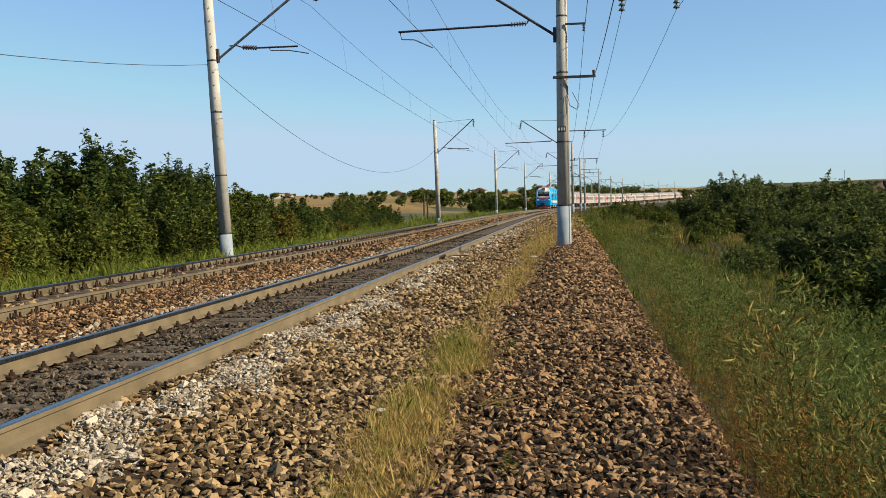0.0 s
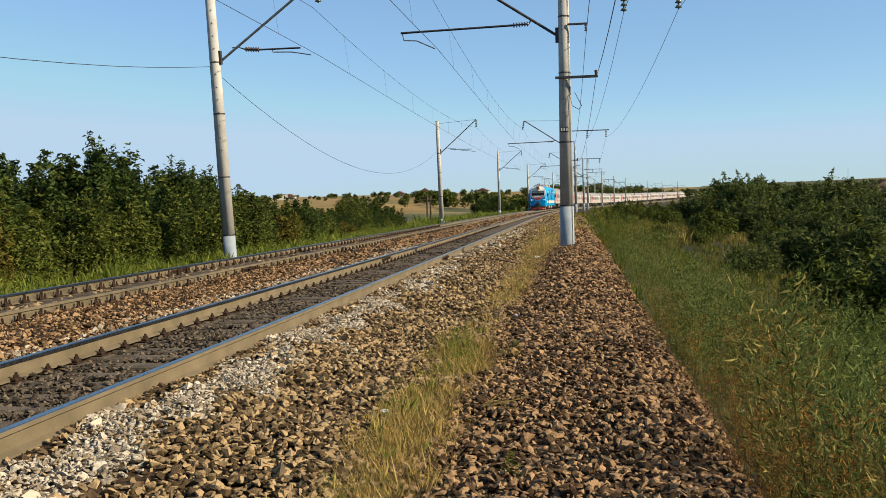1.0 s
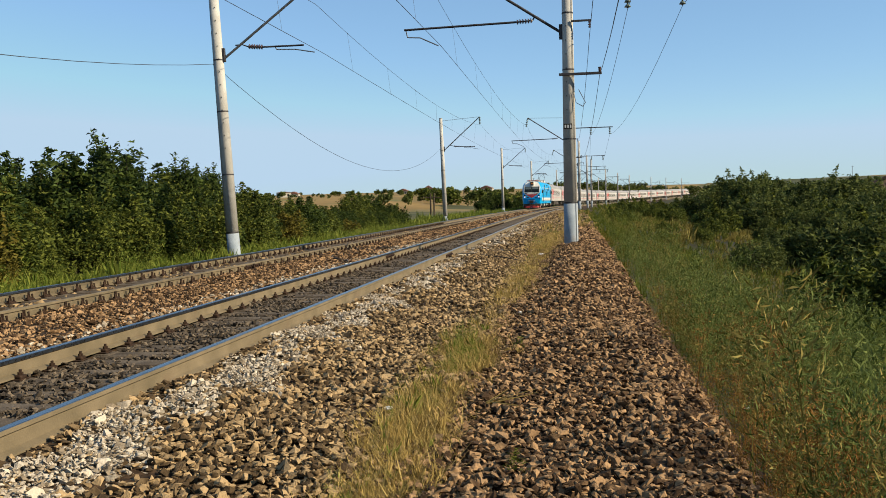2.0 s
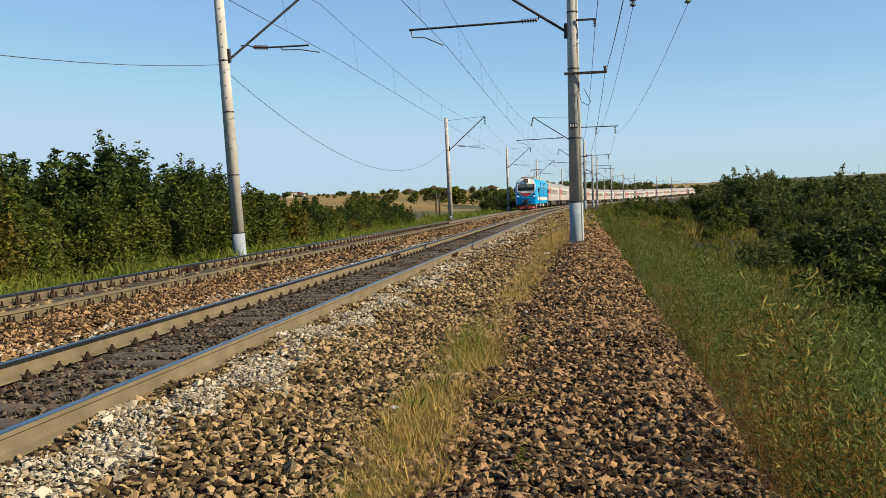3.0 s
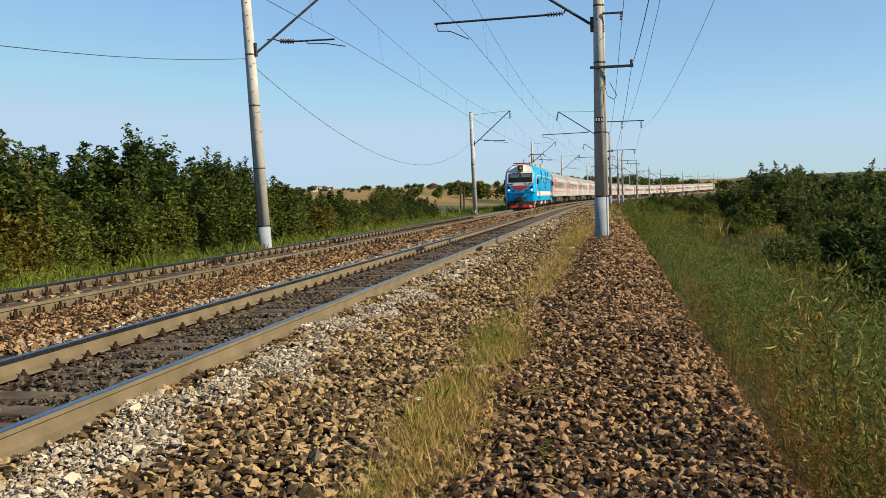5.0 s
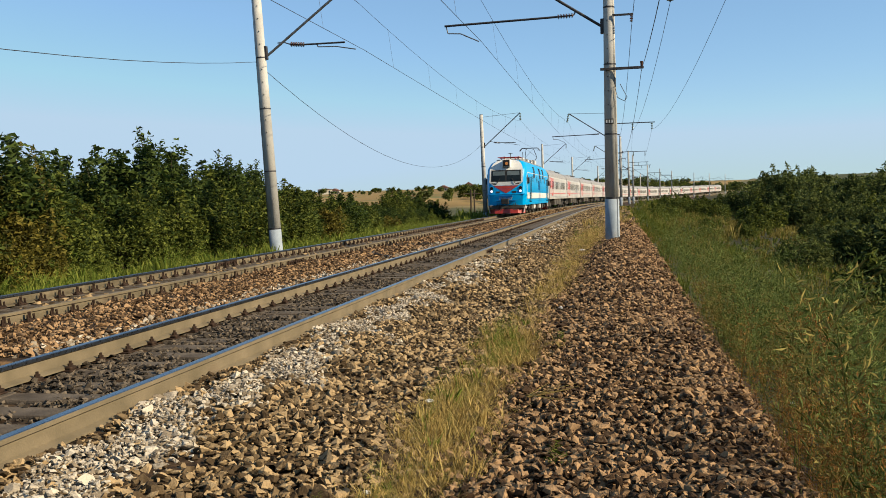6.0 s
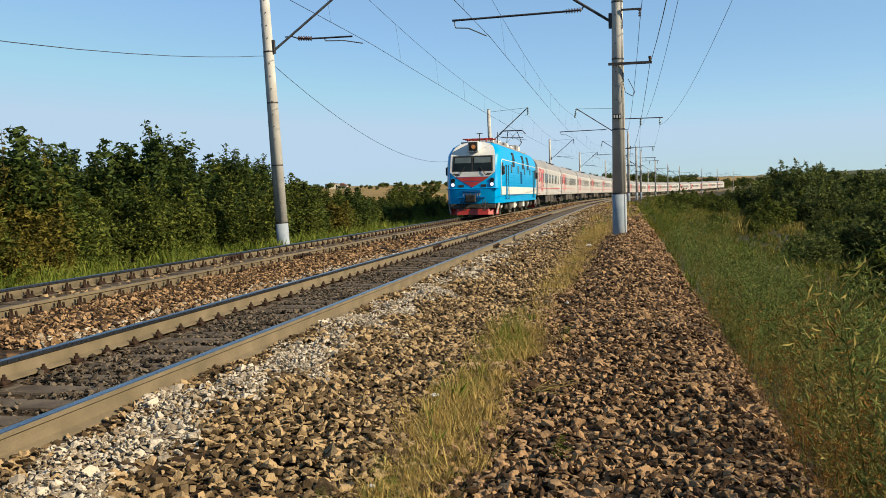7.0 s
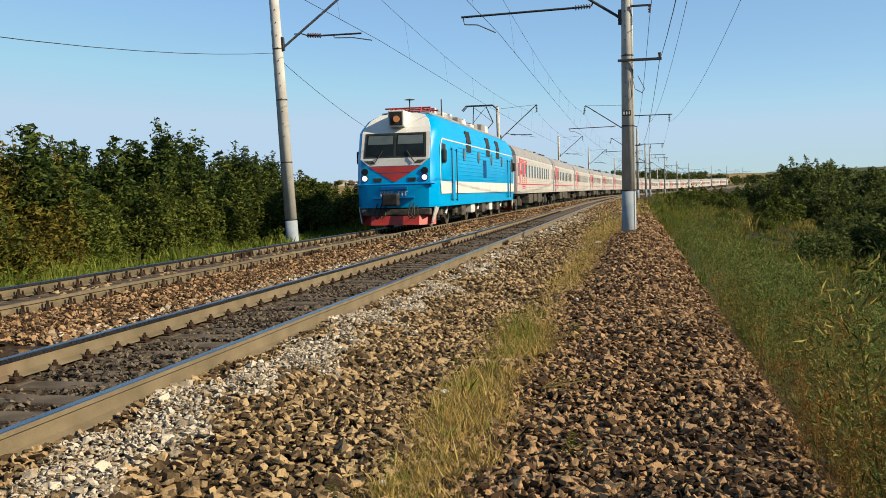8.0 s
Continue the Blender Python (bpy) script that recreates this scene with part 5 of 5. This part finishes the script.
# bushes along the line further off
for s, r, k in ((160, -13, 1.1), (157, -15, 0.9), (190, -14, 0.8), (210, -15, 0.9), (232, -14, 1.0), (255, -15, 1.1), (104, -18, 0.5), (122, -24, 0.6)):
    plant(near_bush[int(rp.integers(0, 3))], s, r, k)
for i in range(120):
    s = float(rp.uniform(200, 660))
    wood(i, s, float(rp.uniform(-50, -13)), float(rp.uniform(0.6, 1.1)))
for i in range(90):
    s, r = float(rp.uniform(380, 640)), float(-rp.uniform(60, 420))
    wood(i, s, r, float(rp.uniform(0.45, 0.95)))
for i in range(14):
    wood(i, float(rp.uniform(110, 240)), float(-rp.uniform(40, 130)), float(rp.uniform(0.16, 0.3)))
for s, r, k in ((205, -46, 0.62), (209, -49, 0.55), (216, -44, 0.5)):
    wood(0, s, r, k)
# valley: a wall of bushes and trees beyond a grassy shelf
def shelf(s):
    """How far the open grass reaches from the line."""
    return float(np.interp(s, [14, 30, 45, 60, 80, 120, 160, 220, 300], [12.0, 11.8, 12.0, 14.0, 19.0, 27.0, 25.0, 22.0, 16.0]))


for i in range(230):
    s = float(rp.uniform(16, 200))
    lo, u = shelf(s), float(rp.uniform(0, 1)) ** 1.3
    r = lo + u * float(np.interp(s, [14, 60, 200], [40, 70, 90]))
    plant(far_bush[int(rp.choice([0, 1, 1, 2]))], s, r, float(rp.uniform(0.6, 1.1)) * float(np.interp(r - lo, [0, 8, 40], [0.5, 1.0, 1.7])))
for s, r, k in ((118, 20.5, 0.95), (96, 17.0, 0.5), (150, 17, 0.75), (155, 14, 0.6), (176, 12, 0.8), (182, 10, 0.7), (188, 13, 0.75), (140, 22, 0.7), (128, 24, 0.8), (205, 17, 0.9),
                (76, 13.5, 0.35), (84, 11, 0.25), (66, 9.5, 0.25), (104, 9, 0.35), (110, 7.5, 0.4), (92, 7.5, 0.3)):
    plant(far_bush[1], s, r, k)
for i in range(44):
    s = float(rp.uniform(120, 235))
    plant(far_bush[i % 3], s, shelf(s) + float(rp.uniform(-1, 22)), float(rp.uniform(0.65, 1.25)))
for i in range(110):
    wood(i, float(rp.uniform(190, 480)), float(rp.uniform(30, 170)), float(rp.uniform(0.7, 1.3)))
for i in range(60):
    s = float(rp.uniform(190, 330))
    wood(i, s, shelf(s) + float(rp.uniform(0, 30)), float(rp.uniform(0.4, 0.85)))
for i in range(90):
    wood(i, float(rp.uniform(440, 780)), float(rp.uniform(-90, 250)), float(rp.uniform(0.8, 1.35)))
for s, r, k in ((168, 27, 1.6), (174, 30, 2.05), (180, 33, 2.05), (162, 31, 1.8), (188, 37, 2.0), (150, 35, 1.6), (140, 40, 1.7), (196, 29, 1.7), (205, 34, 2.0)):
    plant(far_bush[2], s, r, k)


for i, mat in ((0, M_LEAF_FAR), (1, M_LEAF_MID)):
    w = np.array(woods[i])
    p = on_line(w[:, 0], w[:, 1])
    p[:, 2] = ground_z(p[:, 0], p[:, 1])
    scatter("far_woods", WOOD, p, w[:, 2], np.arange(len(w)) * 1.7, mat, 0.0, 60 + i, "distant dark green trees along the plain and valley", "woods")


def blade_tuft(n, h, spread, seed, width=0.012):
    rng = np.random.default_rng(seed)
    v, f = [], []
    for i in range(n):
        a, r = rng.uniform(0, 6.28), spread * rng.uniform(0, 1)
        x, y, hh = r * math.cos(a), r * math.sin(a), h * rng.uniform(0.55, 1.1)
        b = rng.uniform(0, 6.28)
        dx, dy = hh * rng.uniform(0.05, 0.45) * math.cos(b), hh * rng.uniform(0.05, 0.45) * math.sin(b)
        wx, wy = width * math.sin(b), -width * math.cos(b)
        k = len(v)
        v += [(x - wx, y - wy, -0.03), (x + wx, y + wy, -0.03), (x + dx * 0.4 + wx * 0.7, y + dy * 0.4 + wy * 0.7, hh * 0.6), (x + dx, y + dy, hh)]
        f += [(k, k + 1, k + 2), (k, k + 2, k + 3)]
    return v, f


def plume(h, branches, leaves, seed, leaf=0.012, lean=0.25):
    """A bushy weed: a stalk with rising side branches, each one set with narrow leaves."""
    rng = np.random.default_rng(seed)
    v, f = [(-0.004, 0, -0.05), (0.004, 0, -0.05), (0.0, 0.0, h * 0.95)], [(0, 1, 2)]
    for b in range(branches):
        u = (b + rng.uniform(0, 1)) / branches
        a, reach = b * 2.4 + rng.uniform(-0.4, 0.4), h * (0.34 - 0.26 * u) * rng.uniform(0.6, 1.2)
        z0, dz = h * (0.08 + 0.72 * u), h * (0.16 + 0.12 * u) * rng.uniform(0.7, 1.2)
        for w in rng.uniform(0.3, 1, leaves):
            p = np.array([math.cos(a) * reach * w, math.sin(a) * reach * w, z0 + dz * w]) + rng.normal(0, 0.02, 3)
            d = np.array([math.cos(a), math.sin(a), 0.9]) + rng.normal(0, 0.7, 3)
            d = d / np.linalg.norm(d) * leaf * rng.uniform(0.8, 1.8)
            e = np.cross(d, rng.normal(0, 1, 3))
            e = e / np.linalg.norm(e) * leaf * 0.42
            k = len(v)
            v += [tuple(p - d), tuple(p + e), tuple(p + d)]
            f += [(k, k + 1, k + 2)]
    return v, f


TUFTS = [blade_tuft(18, 0.34, 0.10, i, 0.006) for i in range(5)]
FINE = [blade_tuft(16, 0.22, 0.06, 40 + i, 0.003) for i in range(5)]
PLUMES = [plume(0.68, 13, 24, 20 + i, 0.0125) for i in range(7)]
PLUMES_BIG = [plume(0.8, 13, 14, 60 + i, 0.014) for i in range(5)]
LEAFY = [plume(0.5, 8, 8, 80 + i, 0.026) for i in range(5)]


def straw_mat(n, seed):
    """Low dry grass, half of it lying down."""
    rng = np.random.default_rng(seed)
    v, f = [], []
    for i in range(n):
        a, b, l, up = rng.uniform(0, 6.28), rng.uniform(0, 6.28), rng.uniform(0.06, 0.17), rng.uniform(0.0, 0.13)
        x, y, w = 0.08 * math.cos(a), 0.08 * math.sin(a), 0.0028
        dx, dy = l * math.cos(b), l * math.sin(b)
        k = len(v)
        v += [(x + w * math.sin(b), y - w * math.cos(b), 0), (x - w * math.sin(b), y + w * math.cos(b), 0), (x + dx, y + dy, up)]
        f += [(k, k + 1, k + 2)]
    return v, f


MATS = [straw_mat(16, 120 + i) for i in range(5)]


def plants(name, temps, s0, s1, r0, r1, density, k, mat, seed, label, keep=None, on_bed=False):
    rng = np.random.default_rng(seed)
    n = int((s1 - s0) * (r1 - r0) * density)
    s, r = rng.uniform(s0, s1, n), rng.uniform(r0, r1, n)
    if keep is not None:
        sel = rng.uniform(0, 1, n) < keep(s, r)
        s, r = s[sel], r[sel]
        n = len(s)
    p = on_line(s, r, (bed_z(r) + shoulder(s, r)) if on_bed else 0.0)
    if not on_bed:
        p[:, 2] = ground_z(p[:, 0], p[:, 1])
        b = on_line(s, r, bed_z(r))[:, 2]
        inside = (r > -9.0) & (r < 5.0)
        p[:, 2] = np.where(inside, np.maximum(p[:, 2], b), p[:, 2])
    return scatter(name, temps, p, k * rng.lognormal(0, 0.36, n), rng.uniform(0, 6.28, n), mat, 0.12, seed, label, "grass")


def clump(a, b, c, lo=0.03):
    """Plants that stand together: a soft uneven pattern of the given phase."""
    return lambda s, r: np.clip(0.32 + 0.6 * np.sin(s * a + r * b + c) * np.sin(r * 1.3 - s * 0.37 + c * 2.1) + 0.35 * np.sin(s * 1.9 + r * 2.3 + c * 3.3), lo, 1)


edge = lambda s, r: np.clip((6.1 - r) / 1.0, 0, 1) * np.clip(0.45 + 0.75 * np.sin(s * 1.1 + 0.5), 0.1, 1)
corner = lambda s, r: np.clip((6.9 - s) / 1.5, 0, 1) * np.clip((6.6 - r) / 1.0, 0, 1)
patch = clump(0.5, 0.7, 0.0, 0.05)
plants("slope_weeds", PLUMES, 3.0, 15, 4.75, 10, 40, 1.05, M_WORMWOOD, 101, "tall green weeds on the embankment slope", clump(0.6, 0.5, 0.4, 0.25))
plants("slope_weeds", PLUMES, 3.0, 13, 4.65, 8, 34, 0.9, M_OLIVE, 102, "olive seeding weeds on the embankment slope", lambda s, r: clump(0.8, 0.6, 2.0)(s, r) * np.clip((7.0 - r) / 1.4, 0.12, 1))
plants("slope_weeds", PLUMES_BIG, 13, 30, 4.7, 10.5, 9, 0.95, M_WORMWOOD, 103, "tall green weeds on the embankment slope")
plants("slope_weeds", PLUMES_BIG, 13, 34, 4.9, 11, 5, 0.9, M_OLIVE, 118, "olive seeding weeds on the embankment slope", clump(0.4, 0.6, 1.0))
plants("slope_weeds", PLUMES_BIG, 30, 60, 4.5, 9, 5, 1.0, M_GRASS, 119, "green leafy weeds on the embankment slope", clump(0.3, 0.6, 2.6))
plants("slope_grass", TUFTS, 14, 60, 4.6, 12, 7, 0.7, M_GRASS, 104, "green grass on the embankment slope", patch)
plants("slope_grass", TUFTS, 3.0, 15, 5.0, 11, 7, 0.6, M_GRASS, 105, "green grass on the embankment slope", clump(0.5, 0.8, 3.0))
plants("silver_weeds", LEAFY, 30, 50, 9.5, 12.5, 4, 0.9, M_SILVER, 124, "silvery wormwood at the foot of the slope", clump(0.3, 0.9, 0.7))
plants("shoulder_grass", TUFTS, 45, 125, 1.6, 5.0, 3.0, 0.6, M_STRAW, 120, "dry grass on the distant shoulder", patch, True)
plants("shoulder_grass", TUFTS, 60, 125, 2.4, 6.0, 3.0, 0.7, M_GRASS, 121, "green grass on the distant shoulder", patch, True)
plants("valley_grass", TUFTS, 14, 62, 9, 22, 3.5, 1.0, M_GRASS, 122, "rough green grass at the foot of the slope")
plants("back_grass", TUFTS, -5, 4, 4.6, 9, 10, 1.0, M_GRASS, 123, "green grass on the slope beside the standing place")
plants("dry_weeds", PLUMES, 3.0, 14, 4.6, 6.2, 13, 0.75, M_RUSTWEED, 106, "rust brown dry weeds along the ballast edge", edge)
plants("dry_weeds", PLUMES, 3.0, 7.2, 4.7, 7.0, 42, 0.8, M_RUSTWEED, 125, "rust brown dry weeds along the ballast edge", corner)
plants("dry_weeds", PLUMES_BIG, 14, 40, 4.4, 5.6, 5, 0.5, M_RUSTWEED, 107, "rust brown dry weeds along the ballast edge", edge)
plants("dry_grass", TUFTS, 10, 80, 6, 15, 1.4, 0.9, M_OLIVE, 108, "dry straw coloured grass on the slope", patch)
plants("far_slope_grass", TUFTS, 45, 190, 4.6, 27, 1.1, 1.1, M_GRASS, 109, "rough green grass on the far slope", clump(0.11, 0.23, 0.3))
plants("far_slope_grass", TUFTS, 45, 190, 6, 27, 3.6, 1.1, M_OLIVE, 110, "pale dry grass on the far slope", clump(0.09, 0.21, 2.0))
plants("far_slope_grass", TUFTS, 190, 340, 4.6, 22, 0.8, 1.9, M_GRASS, 130, "rough green grass on the distant slope")
plants("far_slope_weeds", LEAFY, 50, 170, 4.6, 12, 0.8, 1.5, M_GRASS, 126, "leafy weeds on the far slope", clump(0.1, 0.3, 1.1))
plants("verge_grass", TUFTS, 10, 75, -10.6, -7.6, 16, 0.75, M_FRESH, 111, "green grass verge along the farther track")
plants("verge_weeds", LEAFY, 10, 75, -11.4, -8.0, 8, 0.95, M_FRESH, 112, "green leafy weeds along the farther track", clump(0.5, 0.6, 0.9, 0.3))
plants("verge_grass", TUFTS, 75, 260, -14, -7.5, 2.5, 1.3, M_FRESH, 113, "green grass verge along the farther track")


def strip(width, shift, *stops):
    """Grass along a seam in the ballast: how thick it stands at stops of s."""
    at, much = [p[0] for p in stops], [p[1] for p in stops]
    return lambda s, r: np.exp(-((r - 2.38 - shift - 0.05 * np.sin(s * 1.6)) / np.interp(s, [8, 10, 12, 20, 30], [width, width * 1.3, width, width * 1.3, width * 2.2])) ** 2) * np.interp(s, at, much)


dry_seam = strip(0.19, 0.03, (4, 0.9), (7, 1), (8, 0.7), (9, 0.7), (10.8, 0.5), (11.5, 0.1), (13.5, 0.1), (15.5, 0.9), (21, 1), (24, 0.35), (29, 0.9), (36, 0.8), (45, 0.5))
green_seam = strip(0.17, -0.06, (4, 0.35), (6.5, 0.3), (8, 0.35), (9, 1), (10.6, 1), (11.3, 0.1), (14, 0.0), (16, 0.15), (22, 0.1), (27, 0.3), (34, 0.6), (60, 0.5))
plants("ballast_grass", MATS, 4.2, 12, 1.8, 3.0, 1800, 0.78, M_STRAW, 114, "matted dry grass growing through ballast", dry_seam, True)
plants("ballast_grass", FINE, 4.2, 12, 1.8, 3.0, 650, 0.33, M_STRAW, 127, "thin dry grass growing through ballast", dry_seam, True)
plants("ballast_weeds", PLUMES, 4.2, 12, 1.8, 3.1, 90, 0.25, M_FRESH, 115, "low green weeds growing through ballast", green_seam, True)
plants("ballast_weeds", FINE, 4.2, 12, 1.8, 3.1, 200, 0.34, M_FRESH, 128, "low green grass growing through ballast", green_seam, True)
plants("ballast_grass", MATS, 12, 45, 1.3, 3.4, 300, 0.95, M_STRAW, 116, "matted dry grass growing through ballast", dry_seam, True)
plants("ballast_grass", FINE, 12, 45, 1.3, 3.4, 60, 0.34, M_STRAW, 129, "thin dry grass growing through ballast", dry_seam, True)
plants("ballast_weeds", LEAFY, 14, 60, 1.2, 3.4, 12, 0.35, M_FRESH, 117, "low green weeds growing through ballast", green_seam, True)
for s, r, k in ((5.35, 3.22, 0.34), (9.9, 2.95, 0.3), (10.2, 2.65, 0.26)):
    v, f = plume(0.5, 9, 12, int(s * 10), 0.035)
    ob = new("plant", mesh_of("plant", np.array(v) * k * (1.6, 1.6, 1.0), f, M_GRASS))
    tagged(ob, "small green plant growing among the stones", "plant")
    ob.matrix_basis = line_pose(s, r, float(bed_z(r)) + float(shoulder(s, r)) + 0.02)


# litter on the ballast
def litter(s, r, k, label):
    bm = bmesh.new()
    bmesh.ops.create_icosphere(bm, subdivisions=2, radius=0.5 * k)
    rng = random.Random(int(s * 100))
    for v in bm.verts:
        v.co *= rng.uniform(0.65, 1.25)
        v.co.z *= 0.45
    ob = part("litter", bm, M_WHITE)
    tagged(ob, label, "litter", "litter")
    ob.matrix_basis = line_pose(s, r, float(bed_z(r) + shoulder(s, r)) + 0.05)


for s, r, k in ((7.0, 2.08, 0.07), (13.0, 2.75, 0.08), (27.0, 2.45, 0.22), (4.75, 2.2, 0.05), (8.9, 5.2, 0.07)):
    litter(s, r, k, "crumpled scrap of white plastic on the stones")
# dry fallen stalks
twig = thing("dry_weed", line_pose(7.2, 2.85, float(bed_z(2.85)) + 0.06), "pale dry weed stalks lying on the stones", "dry weed")
rng = random.Random(9)
for i in range(12):
    a, l = rng.uniform(-0.5, 0.9), rng.uniform(0.15, 0.5)
    bm = bmesh.new()
    rod(bm, (0, 0, rng.uniform(0.0, 0.03)), (l * math.cos(a), l * math.sin(a), rng.uniform(0.02, 0.13)), 0.004, 0.002, 4)
    part("stalk", bm, M_STRAW, twig)


# ---- dark spoil heap on the far side of the valley ----
def spoil_heap(s, r, radius, height):
    p = on_line(s, r)
    base = float(ground_z(p[0], p[1])[0])
    rng = np.random.default_rng(8)
    n, rings = 40, 12
    v, f = [], []
    for i in range(rings + 1):
        u = i / rings
        for j in range(n):
            a = j / n * 2 * math.pi
            rag = 1 + 0.16 * math.sin(3 * a + 1) + 0.09 * math.sin(7 * a + 4 * u)
            h = height * (1 - u ** 1.4) * (1 + 0.12 * math.sin(5 * a + 6 * u)) + rng.normal(0, 0.16)
            v.append((math.cos(a) * radius * u * rag, math.sin(a) * radius * 0.8 * u * rag, h - 0.8 * u))
    for i in range(rings):
        for j in range(n):
            f.append((i * n + j, (i + 1) * n + j, (i + 1) * n + (j + 1) % n, i * n + (j + 1) % n))
    ob = tagged(new("spoil_heap", mesh_of("spoil_heap", v, f, M_SPOIL, True)), "dark brown heap of bare earth on the hillside", "heap")
    ob.matrix_basis = pose(float(p[0]), float(p[1]), base)


spoil_heap(205, 64, 14.0, 4.9)


# ---- far buildings and posts ----
def house(s, r, w, d, h, roof, wall=M_PLASTER):
    p = on_line(s, r)
    ob = thing("house", pose(float(p[0]), float(p[1]), float(ground_z(p[0], p[1])[0]) - 0.3, 0, 0, random.uniform(-30, 30)), "small distant village house with a pitched roof", "house", "village houses")
    bm = bmesh.new()
    box(bm, -w / 2, -d / 2, 0, w / 2, d / 2, h, 0.03)
    part("wall", bm, wall, ob)
    bm = bmesh.new()
    lofted(bm, [[(-w / 2 - 0.4, y, h), (w / 2 + 0.4, y, h), (0.05, y, h + roof), (-0.05, y, h + roof)] for y in (-d / 2 - 0.4, d / 2 + 0.4)])
    part("roof", bm, M_SLATE, ob)
    for x in (-w / 4, w / 4):
        bm = bmesh.new()
        box(bm, x - 0.5, -d / 2 - 0.05, h * 0.35, x + 0.5, -d / 2 + 0.05, h * 0.8)
        part("window", bm, M_WINDOW, ob)


for s, r, w, d, h, rf in ((560, -285, 9, 8, 4.5, 0.6), (640, -205, 9, 8, 3.2, 3.0), (660, -165, 10, 8, 3, 2.2), (600, -300, 8, 7, 3, 2), (700, -250, 9, 7, 3, 2.2)):
    house(s, r, w, d, h, rf)


def post(s, r, h, label):
    p = on_line(s, r)
    ob = thing("utility_post", pose(float(p[0]), float(p[1]), float(ground_z(p[0], p[1])[0]) - 0.3), label, "post")
    bm = bmesh.new()
    rod(bm, (0, 0, 0), (0, 0, h), 0.12, 0.09, 8)
    part("shaft", bm, M_BARK, ob)
    bm = bmesh.new()
    rod(bm, (-0.8, 0, h - 0.5), (0.8, 0, h - 0.5), 0.05, n=6)
    part("crossbar", bm, M_BARK, ob)


for s, r in ((108, -14.5), (112, -14.8), (330, -60), (430, -90)):
    post(s, r, 3.6, "short weathered wooden utility post in the field")
post(560, 85, 14.0, "tall thin distant mast on the hill")


def motions():
    for ob, mid in train:
        rows = []
        for k in range(17):
            t = k * 0.5
            s = NOSE + SPEED * (8 - t) + mid
            a, b = on_line(s - 8, -4.995, 0.04), on_line(s + 8, -4.995, 0.04)
            c = (a + b) / 2
            yaw = -math.degrees(math.atan2(b[0] - a[0], b[1] - a[1]))
            pitch = math.degrees(math.atan2(b[2] - a[2], math.hypot(b[0] - a[0], b[1] - a[1])))
            rows.append((t, pose(float(c[0]), float(c[1]), float(c[2]), pitch, 0, yaw)))
        walk(ob, rows)
    for ob, y, radius in loco_wheels + coach_wheels:
        turn = math.degrees(SPEED / radius)
        walk(ob, [(k / 30, pose(0, y, radius, turn * k / 30, 0, 0)) for k in range(241)])


motions()
